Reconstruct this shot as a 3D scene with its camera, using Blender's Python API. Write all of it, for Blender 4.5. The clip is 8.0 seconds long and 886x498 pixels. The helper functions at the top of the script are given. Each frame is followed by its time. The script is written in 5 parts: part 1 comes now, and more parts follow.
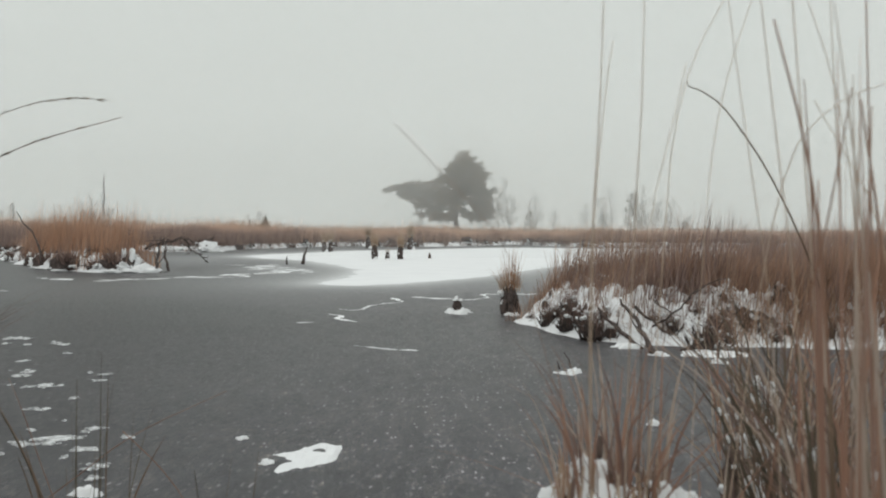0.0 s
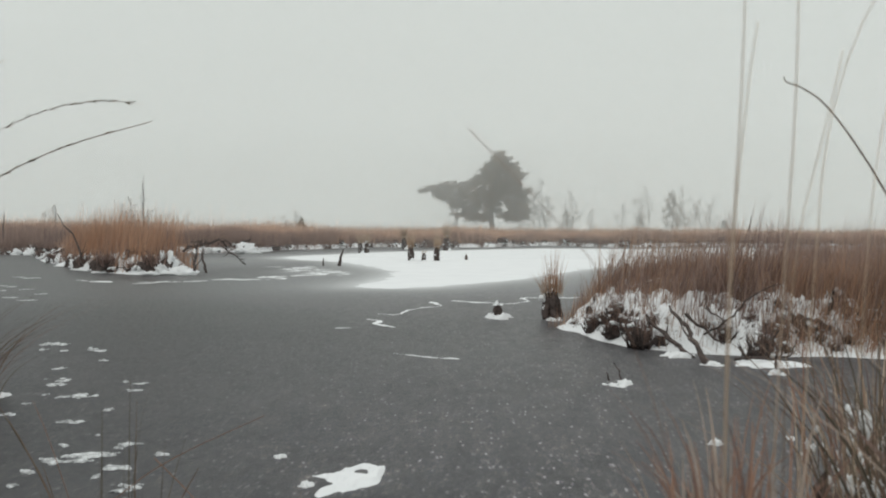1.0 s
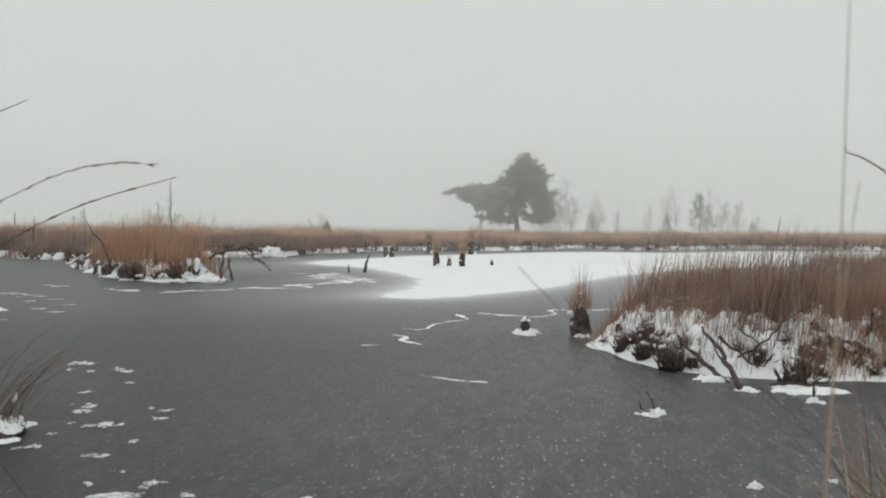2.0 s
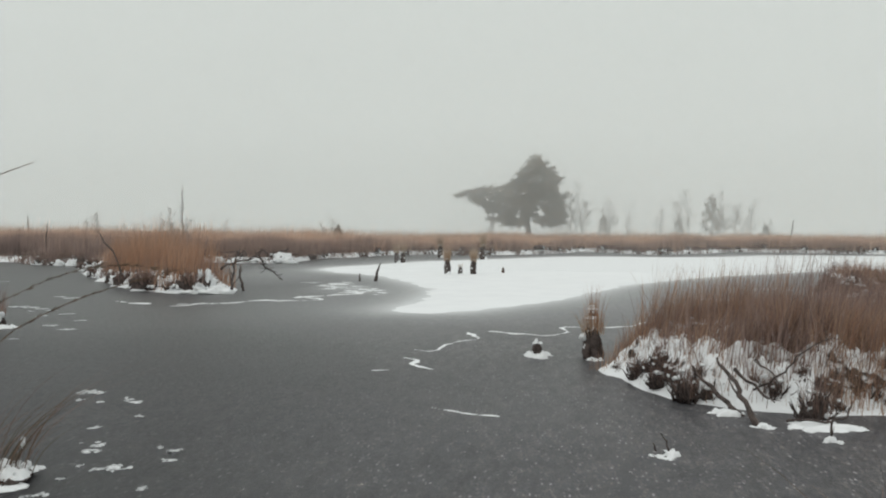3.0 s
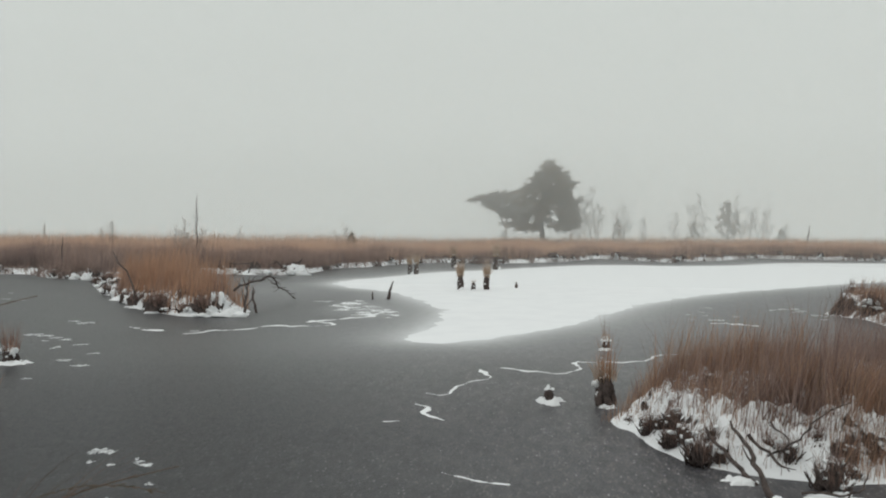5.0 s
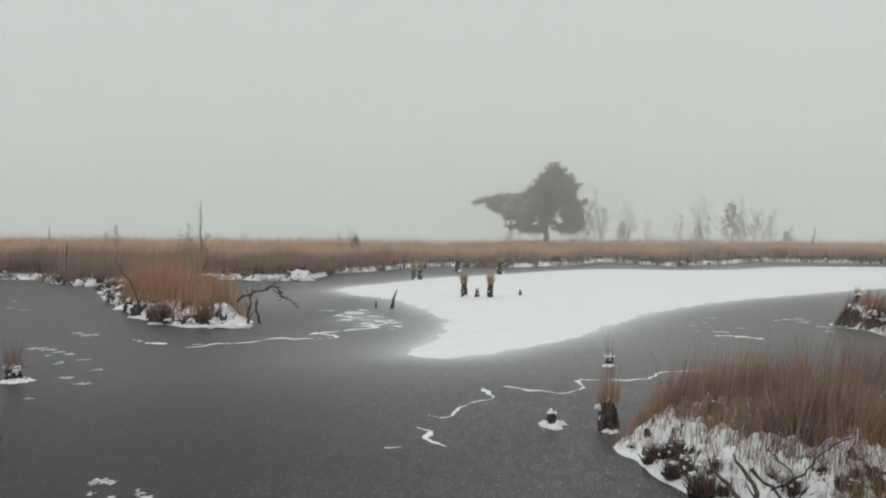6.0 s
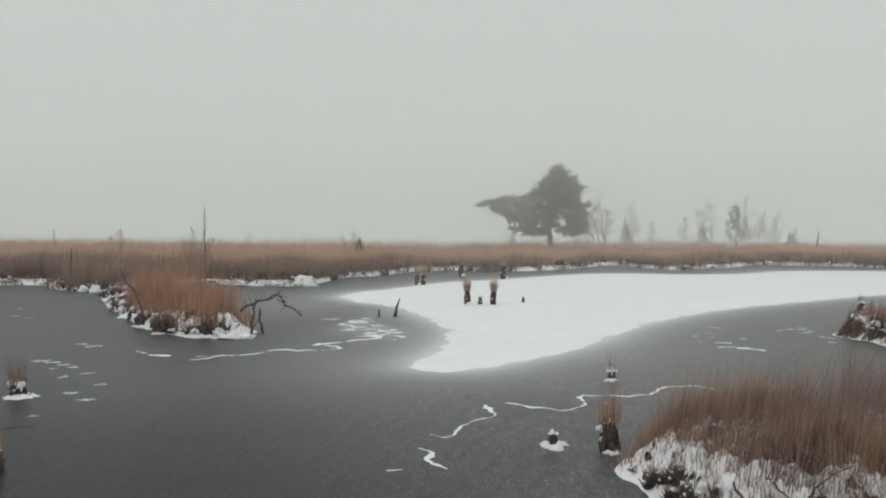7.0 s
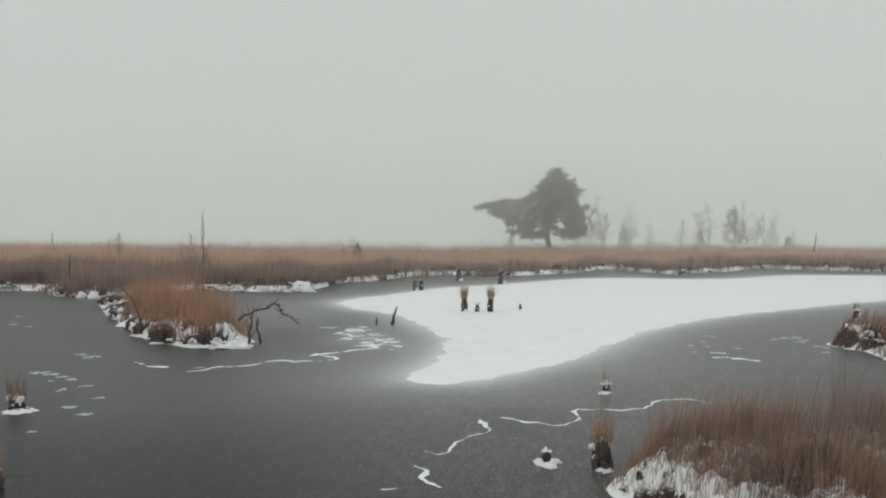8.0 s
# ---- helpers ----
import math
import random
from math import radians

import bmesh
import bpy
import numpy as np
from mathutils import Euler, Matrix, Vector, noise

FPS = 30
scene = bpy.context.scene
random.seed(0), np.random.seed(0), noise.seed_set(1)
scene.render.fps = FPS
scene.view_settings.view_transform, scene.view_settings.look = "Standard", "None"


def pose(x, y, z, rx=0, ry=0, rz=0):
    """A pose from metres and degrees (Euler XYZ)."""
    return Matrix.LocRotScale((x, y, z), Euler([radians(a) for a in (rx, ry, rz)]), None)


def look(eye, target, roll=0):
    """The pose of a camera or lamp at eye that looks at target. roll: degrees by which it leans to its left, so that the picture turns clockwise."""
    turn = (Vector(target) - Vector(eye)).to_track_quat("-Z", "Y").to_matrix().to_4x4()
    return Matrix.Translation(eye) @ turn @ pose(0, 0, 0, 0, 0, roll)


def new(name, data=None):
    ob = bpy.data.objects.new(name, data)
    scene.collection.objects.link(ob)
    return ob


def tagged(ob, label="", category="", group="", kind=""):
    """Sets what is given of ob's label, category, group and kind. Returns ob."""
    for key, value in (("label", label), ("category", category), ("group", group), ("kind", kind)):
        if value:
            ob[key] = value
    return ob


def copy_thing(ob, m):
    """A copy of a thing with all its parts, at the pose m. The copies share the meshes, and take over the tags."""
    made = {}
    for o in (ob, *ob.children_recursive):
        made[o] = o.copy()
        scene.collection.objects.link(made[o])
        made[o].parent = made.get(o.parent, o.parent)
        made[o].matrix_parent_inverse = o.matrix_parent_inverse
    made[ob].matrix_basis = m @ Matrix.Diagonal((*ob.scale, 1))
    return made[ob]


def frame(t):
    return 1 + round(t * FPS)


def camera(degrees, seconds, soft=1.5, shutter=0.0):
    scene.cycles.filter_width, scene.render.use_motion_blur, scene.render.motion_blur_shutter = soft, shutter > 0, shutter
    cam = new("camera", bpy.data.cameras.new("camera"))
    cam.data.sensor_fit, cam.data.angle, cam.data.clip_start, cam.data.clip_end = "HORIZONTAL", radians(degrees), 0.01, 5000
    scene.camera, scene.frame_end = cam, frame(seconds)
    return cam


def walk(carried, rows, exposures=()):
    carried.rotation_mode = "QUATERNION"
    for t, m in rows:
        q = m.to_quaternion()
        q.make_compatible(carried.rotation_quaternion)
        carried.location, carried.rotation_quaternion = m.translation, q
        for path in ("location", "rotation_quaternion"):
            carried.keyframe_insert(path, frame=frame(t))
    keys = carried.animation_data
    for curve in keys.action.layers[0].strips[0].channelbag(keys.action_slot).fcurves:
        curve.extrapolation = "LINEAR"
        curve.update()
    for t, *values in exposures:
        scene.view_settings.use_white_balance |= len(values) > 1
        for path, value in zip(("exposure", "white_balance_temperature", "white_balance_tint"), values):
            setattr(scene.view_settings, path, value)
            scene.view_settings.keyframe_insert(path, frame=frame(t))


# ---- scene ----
cam = camera(55.0, 8.0, soft=2.0)
cam.data.dof.use_dof, cam.data.dof.focus_distance, cam.data.dof.aperture_fstop = True, 14.0, 8.0
PATH = [
    (0, (0.336, 1.068, 0.886), (0.307, 3.068, 0.843), 0.4),
    (0.5, (0.308, 1.18, 0.889), (0.236, 3.178, 0.846), 0.3),
    (1, (0.279, 1.269, 0.916), (0.168, 3.265, 0.873), 0.3),
    (1.5, (0.262, 1.322, 0.976), (0.117, 3.316, 0.934), 0.3),
    (3, (0.244, 1.426, 1.286), (0.049, 3.416, 1.244), 0.3),
    (3.5, (0.245, 1.454, 1.412), (0.041, 3.443, 1.372), 0.3),
    (4, (0.243, 1.469, 1.528), (0.028, 3.457, 1.486), 0.2),
    (4.5, (0.253, 1.466, 1.634), (0.031, 3.453, 1.592), 0.2),
    (6, (0.282, 1.517, 1.99), (0.044, 3.503, 1.946), 0.2),
    (6.5, (0.291, 1.513, 2.096), (0.048, 3.498, 2.052), 0.2),
    (7, (0.307, 1.49, 2.207), (0.06, 3.474, 2.163), 0.2),
    (7.5, (0.337, 1.45, 2.303), (0.091, 3.434, 2.259), 0.2),
    (8, (0.36, 1.4, 2.404), (0.116, 3.385, 2.362), 0.2),
]
walk(cam, [(t, look(eye, target, roll)) for t, eye, target, roll in PATH],
     exposures=[(0, 0.32), (3.5, 0.29), (8, 0.14)])

# ---------------------------------------------------------------- world and sun
SUN_TURN, SUN_HIGH = radians(200), radians(55)
world = bpy.data.worlds.new("overcast")
scene.world = world
world.use_nodes = True
wn, wl = world.node_tree.nodes, world.node_tree.links
sky = wn.new("ShaderNodeTexSky")
sky.sky_type = "NISHITA"
sky.sun_disc = False
sky.sun_elevation, sky.sun_rotation = SUN_HIGH, SUN_TURN
sky.air_density, sky.dust_density = 1.0, 6.0
veil = wn.new("ShaderNodeMix")
veil.data_type = "RGBA"
veil.inputs[0].default_value = 0.93
veil.inputs[7].default_value = (7.09, 7.26, 7.0, 1)
wl.new(sky.outputs[0], veil.inputs[6])
wl.new(veil.outputs[2], wn["Background"].inputs[0])
wn["Background"].inputs[1].default_value = 0.1

sun = new("sun", bpy.data.lights.new("sun", "SUN"))
sun.data.energy, sun.data.angle, sun.data.color = 0.25, radians(40), (1.0, 0.985, 0.96)
sun.matrix_world = look((0, 0, 0), (-math.sin(SUN_TURN) * -1, -math.cos(SUN_TURN) * -1, -1.4))


# ---------------------------------------------------------------- materials
def material(name, base=(0.5, 0.5, 0.5), rough=0.8, spec=0.3):
    m = bpy.data.materials.new(name)
    m.use_nodes = True
    b = m.node_tree.nodes["Principled BSDF"]
    b.inputs["Base Color"].default_value = (*base, 1)
    b.inputs["Roughness"].default_value = rough
    b.inputs["Specular IOR Level"].default_value = spec
    return m, m.node_tree.nodes, m.node_tree.links, b


def node_noise(n, l, scale, detail=4, rough=0.6, stretch=None):
    tc = n.new("ShaderNodeTexCoord")
    tx = n.new("ShaderNodeTexNoise")
    tx.inputs["Scale"].default_value = scale
    tx.inputs["Detail"].default_value = detail
    tx.inputs["Roughness"].default_value = rough
    if stretch:
        mp = n.new("ShaderNodeMapping")
        mp.inputs["Scale"].default_value = stretch
        l.new(tc.outputs["Object"], mp.inputs[0])
        l.new(mp.outputs[0], tx.inputs[0])
    else:
        l.new(tc.outputs["Object"], tx.inputs[0])
    return tx


def node_ramp(n, l, fac, stops):
    r = n.new("ShaderNodeValToRGB")
    while len(r.color_ramp.elements) < len(stops):
        r.color_ramp.elements.new(0.5)
    for e, (p, c) in zip(r.color_ramp.elements, stops):
        e.position = p
        e.color = (*c, 1) if len(c) == 3 else c
    l.new(fac, r.inputs[0])
    return r


def node_mix(n, l, fac, a, b, mode="MIX"):
    m = n.new("ShaderNodeMix")
    m.data_type, m.blend_type = "RGBA", mode
    for sock, v in ((0, fac), (6, a), (7, b)):
        if isinstance(v, (int, float)):
            m.inputs[sock].default_value = v
        elif isinstance(v, tuple):
            m.inputs[sock].default_value = (*v, 1)
        else:
            l.new(v, m.inputs[sock])
    return m.outputs[2]


def node_bump(n, l, height, b, strength, distance):
    bp = n.new("ShaderNodeBump")
    bp.inputs["Strength"].default_value = strength
    bp.inputs["Distance"].default_value = distance
    l.new(height, bp.inputs["Height"])
    l.new(bp.outputs[0], b.inputs["Normal"])


def snow_material():
    m, n, l, b = material("snow", (0.82, 0.85, 0.87), 0.75, 0.25)
    big = node_noise(n, l, 1.3, 5)
    fine = node_noise(n, l, 60, 3)
    r = node_ramp(n, l, big.outputs[0], [(0.3, (0.755, 0.78, 0.795)), (0.6, (0.795, 0.82, 0.83))])
    l.new(r.outputs[0], b.inputs["Base Color"])
    node_bump(n, l, fine.outputs[0], b, 0.35, 0.01)
    return m


def thin_snow_material():
    """A dusting of snow frozen onto the ice, grey where it is worn thin."""
    m, n, l, b = material("thin snow", (0.6, 0.62, 0.63), 0.8, 0.25)
    a = node_noise(n, l, 26, 5, 0.7)
    r = node_ramp(n, l, a.outputs[0], [(0.36, (0.2, 0.21, 0.215)), (0.6, (0.7, 0.725, 0.735))])
    l.new(r.outputs[0], b.inputs["Base Color"])
    node_bump(n, l, a.outputs[0], b, 0.3, 0.01)
    return m


def ice_material():
    """Grey ice, mottled with frozen crystals, frosted where the snow thins out, darker to the left, whitened far off as
    painted haze.
    """
    m, n, l, b = material("ice", (0.06, 0.06, 0.065), 0.42, 0.44)
    b.inputs["IOR"].default_value = 1.31
    long = (1, 0.34, 1)  # the crystals lie along the wind
    grain = node_noise(n, l, 34, 7, 0.85, long)
    tc = n.new("ShaderNodeTexCoord")
    speck = n.new("ShaderNodeTexVoronoi")
    speck.inputs["Scale"].default_value = 75
    flake = n.new("ShaderNodeTexVoronoi")
    flake.inputs["Scale"].default_value = 46
    warp = node_noise(n, l, 22, 3, 0.6)
    lie = n.new("ShaderNodeMapping")
    lie.inputs["Scale"].default_value = long
    l.new(tc.outputs["Object"], lie.inputs[0])
    push = n.new("ShaderNodeVectorMath")
    push.operation = "MULTIPLY_ADD"
    push.inputs[1].default_value = (0.025, 0.025, 0)
    l.new(warp.outputs["Color"], push.inputs[0])
    l.new(lie.outputs[0], push.inputs[2])
    for v in (speck, flake):
        l.new(push.outputs[0], v.inputs[0])
    big = node_noise(n, l, 0.35, 4)
    mid = node_noise(n, l, 9, 6, 0.78, long)
    base = node_ramp(n, l, grain.outputs[0], [(0.37, (0.01, 0.011, 0.016)), (0.5, (0.04, 0.041, 0.05)), (0.58, (0.115, 0.115, 0.126)), (0.67, (0.36, 0.36, 0.37))])
    tint = node_ramp(n, l, speck.outputs["Color"], [(0.1, (0.45, 0.47, 0.6)), (0.9, (1.6, 1.52, 1.3))])
    col = node_mix(n, l, 0.85, base.outputs[0], tint.outputs[0], "MULTIPLY")
    cloud = node_ramp(n, l, mid.outputs[0], [(0.36, (0.4, 0.4, 0.45)), (0.64, (1.8, 1.76, 1.72))])
    col = node_mix(n, l, 1.0, col, cloud.outputs[0], "MULTIPLY")
    plate = n.new("ShaderNodeTexVoronoi")
    plate.inputs["Scale"].default_value = 13
    l.new(push.outputs[0], plate.inputs[0])
    shade = node_ramp(n, l, plate.outputs["Color"], [(0.1, (0.72, 0.74, 0.78)), (0.9, (1.3, 1.28, 1.2))])
    col = node_mix(n, l, 1.0, col, shade.outputs[0], "MULTIPLY")
    core = node_ramp(n, l, flake.outputs["Distance"], [(0.12, (1, 1, 1)), (0.38, (0, 0, 0))])
    some = node_ramp(n, l, flake.outputs["Color"], [(0.56, (0, 0, 0)), (0.92, (0.95, 0.95, 0.95))])
    col = node_mix(n, l, node_mix(n, l, 1.0, core.outputs[0], some.outputs[0], "MULTIPLY"), col, (0.66, 0.645, 0.66))
    wide = node_ramp(n, l, big.outputs[0], [(0.3, (0.48, 0.472, 0.48)), (0.7, (0.9, 0.885, 0.88))])
    col = node_mix(n, l, 1.0, col, wide.outputs[0], "MULTIPLY")
    # ice colour multiplied down towards the left
    bare = n.new("ShaderNodeAttribute")
    bare.attribute_name = "left_dark"
    col = node_mix(n, l, bare.outputs["Fac"], col, node_mix(n, l, 1.0, col, (0.22, 0.23, 0.26), "MULTIPLY"))
    # frost beside the snow, plus haze painted as whitening on the farther ice
    at = n.new("ShaderNodeAttribute")
    at.attribute_name = "frost_haze"
    dust = node_noise(n, l, 5, 6, 0.7)
    mul = n.new("ShaderNodeMath")
    mul.operation = "MULTIPLY_ADD"
    l.new(dust.outputs[0], mul.inputs[0])
    mul.inputs[1].default_value = 0.5
    mul.inputs[2].default_value = -0.28
    add = n.new("ShaderNodeMath")
    add.operation, add.use_clamp = "MULTIPLY_ADD", True
    l.new(at.outputs["Fac"], add.inputs[0])
    add.inputs[1].default_value = 0.85
    gate = n.new("ShaderNodeMath")
    gate.operation = "MULTIPLY"
    l.new(mul.outputs[0], gate.inputs[0])
    l.new(at.outputs["Fac"], gate.inputs[1])
    l.new(gate.outputs[0], add.inputs[2])
    col = node_mix(n, l, add.outputs[0], col, (0.74, 0.77, 0.78))
    l.new(col, b.inputs["Base Color"])
    rr = node_ramp(n, l, grain.outputs[0], [(0.3, (0.26, 0.26, 0.26)), (0.7, (0.55, 0.55, 0.55))])
    l.new(rr.outputs[0], b.inputs["Roughness"])
    node_bump(n, l, grain.outputs[0], b, 0.2, 0.02)
    return m


def grass_material(name, tones, rough=0.7):
    m, n, l, b = material(name, tones[0], rough, 0.2)
    geo = n.new("ShaderNodeNewGeometry")
    k = len(tones)
    r = node_ramp(n, l, geo.outputs["Random Per Island"], [(i / (k - 1), c) for i, c in enumerate(tones)])
    patch = node_noise(n, l, 0.45, 3)
    pr = node_ramp(n, l, patch.outputs[0], [(0.32, (0.82, 0.81, 0.83)), (0.68, (1.25, 1.2, 1.1))])
    l.new(node_mix(n, l, 1.0, r.outputs[0], pr.outputs[0], "MULTIPLY"), b.inputs["Base Color"])
    tr = n.new("ShaderNodeBsdfTranslucent")
    l.new(r.outputs[0], tr.inputs[0])
    mx = n.new("ShaderNodeMixShader")
    mx.inputs[0].default_value = 0.35
    l.new(b.outputs[0], mx.inputs[1])
    l.new(tr.outputs[0], mx.inputs[2])
    l.new(mx.outputs[0], n["Material Output"].inputs[0])
    return m


def earthy_material(name, dark, light, scale=9, bump=0.6):
    m, n, l, b = material(name, dark, 0.9, 0.2)
    a = node_noise(n, l, scale, 6, 0.7)
    r = node_ramp(n, l, a.outputs[0], [(0.35, dark), (0.65, light)])
    l.new(r.outputs[0], b.inputs["Base Color"])
    node_bump(n, l, a.outputs[0], b, bump, 0.05)
    return m


def bank_material():
    """Peat and litter with snow lying where it is flat enough."""
    m, n, l, b = material("snowy peat", (0.1, 0.07, 0.05), 0.9, 0.2)
    a = node_noise(n, l, 11, 6, 0.7)
    peat = node_ramp(n, l, a.outputs[0], [(0.35, (0.03, 0.025, 0.024)), (0.65, (0.1, 0.078, 0.068))])
    at = n.new("ShaderNodeAttribute")
    at.attribute_name = "snowy"
    fine = node_noise(n, l, 7, 5, 0.65)
    s = n.new("ShaderNodeMath")
    s.operation = "MULTIPLY_ADD"
    l.new(fine.outputs[0], s.inputs[0])
    s.inputs[1].default_value = 1.1
    l.new(at.outputs["Fac"], s.inputs[2])
    cut = node_ramp(n, l, s.outputs[0], [(0.88, (0, 0, 0)), (0.98, (1, 1, 1))])
    col = node_mix(n, l, cut.outputs[0], peat.outputs[0], (0.78, 0.805, 0.82))
    l.new(col, b.inputs["Base Color"])
    node_bump(n, l, fine.outputs[0], b, 0.5, 0.05)
    return m


def mist_material():
    """Thin drifting mist: scatters a little of the daylight and lets the rest through."""
    m = bpy.data.materials.new("mist")
    m.use_nodes = True
    n, l = m.node_tree.nodes, m.node_tree.links
    n.remove(n["Principled BSDF"])
    tp, tl, df = n.new("ShaderNodeBsdfTransparent"), n.new("ShaderNodeBsdfTranslucent"), n.new("ShaderNodeBsdfDiffuse")
    tl.inputs[0].default_value = df.inputs[0].default_value = (0.93, 0.96, 0.945, 1)
    half, mx = n.new("ShaderNodeMixShader"), n.new("ShaderNodeMixShader")
    half.inputs[0].default_value = 0.5
    l.new(tl.outputs[0], half.inputs[1])
    l.new(df.outputs[0], half.inputs[2])
    at = n.new("ShaderNodeAttribute")
    at.attribute_name = "veil"
    l.new(at.outputs["Fac"], mx.inputs[0])
    l.new(tp.outputs[0], mx.inputs[1])
    l.new(half.outputs[0], mx.inputs[2])
    l.new(mx.outputs[0], n["Material Output"].inputs[0])
    return m


SNOW, DUST, ICE, MIST, BANK = snow_material(), thin_snow_material(), ice_material(), mist_material(), bank_material()
# field tones are lightened and greyed: distance haze put into the colour
FIELD = grass_material("haze-paled field grass", [(0.528, 0.356, 0.275), (0.66, 0.463, 0.351), (0.583, 0.418, 0.333), (0.726, 0.542, 0.427), (0.451, 0.316, 0.257)])
RUSSET = grass_material("russet grass", [(0.34, 0.205, 0.155), (0.43, 0.265, 0.195), (0.26, 0.165, 0.13), (0.37, 0.255, 0.205)])
RUST = grass_material("rusty grass", [(0.32, 0.192, 0.135), (0.45, 0.277, 0.192), (0.23, 0.158, 0.128), (0.57, 0.41, 0.3), (0.18, 0.122, 0.1), (0.43, 0.32, 0.255)])
MAUVE = grass_material("mauve heath", [(0.225, 0.163, 0.148), (0.315, 0.234, 0.212), (0.38, 0.29, 0.26), (0.18, 0.134, 0.126)])
TAWNY = grass_material("tawny grass", [(0.42, 0.255, 0.175), (0.51, 0.32, 0.22), (0.38, 0.25, 0.185), (0.57, 0.385, 0.275), (0.28, 0.185, 0.145)])
ORANGE = grass_material("orange grass", [(0.42, 0.20, 0.10), (0.5, 0.27, 0.14), (0.34, 0.18, 0.1), (0.56, 0.36, 0.23)])
STRAW = grass_material("straw", [(0.506, 0.403, 0.31), (0.396, 0.302, 0.23), (0.594, 0.504, 0.414), (0.297, 0.213, 0.161)])
TAN = grass_material("tan stems", [(0.438, 0.372, 0.32), (0.512, 0.435, 0.371), (0.388, 0.315, 0.269)])
RUSH = grass_material("dark rush", [(0.091, 0.0832, 0.064), (0.143, 0.122, 0.0896), (0.182, 0.128, 0.096), (0.078, 0.0768, 0.064)], 0.5)
HEATH = grass_material("heather", [(0.156, 0.109, 0.096), (0.221, 0.154, 0.134), (0.286, 0.205, 0.173), (0.117, 0.0896, 0.0832)])
PEAT = earthy_material("wet peat", (0.065, 0.052, 0.048), (0.2, 0.145, 0.122), 22)
BARK = earthy_material("dark bark", (0.042, 0.035, 0.033), (0.14, 0.112, 0.102), 18)
PINEBARK = earthy_material("pine bark", (0.08, 0.064, 0.0578), (0.24, 0.176, 0.153), 5)
BIRCH = earthy_material("birch twigs", (0.216, 0.177, 0.157), (0.46, 0.399, 0.353), 6, 0.2)
# needle tones paled beyond their own colour, standing in for mist before the pines
NEEDLE = grass_material("pine needles", [(0.17, 0.15, 0.115), (0.27, 0.225, 0.168), (0.38, 0.3, 0.225), (0.2, 0.17, 0.142)], 0.6)


# ---------------------------------------------------------------- mesh tools
def grid_noise(x, y, scale, seed=0):
    """Smooth lattice noise from -1 to 1 for arrays of places."""
    x, y = np.asarray(x, float) * scale + seed * 17.31, np.asarray(y, float) * scale - seed * 9.73
    ix, iy = np.floor(x), np.floor(y)
    fx, fy = x - ix, y - iy
    fx, fy = fx * fx * (3 - 2 * fx), fy * fy * (3 - 2 * fy)

    def corner(a, b):
        v = np.sin(a * 127.1 + b * 311.7 + seed * 74.7) * 43758.5453
        return (v - np.floor(v)) * 2 - 1

    low = corner(ix, iy) * (1 - fx) + corner(ix + 1, iy) * fx
    high = corner(ix, iy + 1) * (1 - fx) + corner(ix + 1, iy + 1) * fx
    return low * (1 - fy) + high * fy


def fractal(x, y, scale, octaves=4, seed=0):
    return sum(grid_noise(x, y, scale * 2**k, seed + k) * 0.5**k for k in range(octaves))


def smooth(a, b, v):
    t = np.clip((v - a) / (b - a), 0, 1)
    return t * t * (3 - 2 * t)


def fast_mesh(name, verts, quads, mat, soft=True):
    """A mesh from arrays of places and four-cornered faces."""
    me = bpy.data.meshes.new(name)
    verts, quads = np.asarray(verts, np.float32), np.asarray(quads, np.int32)
    me.vertices.add(len(verts))
    me.vertices.foreach_set("co", verts.ravel())
    me.loops.add(quads.size)
    me.loops.foreach_set("vertex_index", quads.ravel())
    me.polygons.add(len(quads))
    me.polygons.foreach_set("loop_start", np.arange(0, quads.size, 4, dtype=np.int32))
    me.update(calc_edges=True)
    me.polygons.foreach_set("use_smooth", np.full(len(quads), soft))
    me.materials.append(mat)
    return me


def add_value(me, name, values):
    me.attributes.new(name, "FLOAT", "POINT").data.foreach_set("value", np.asarray(values, np.float32))


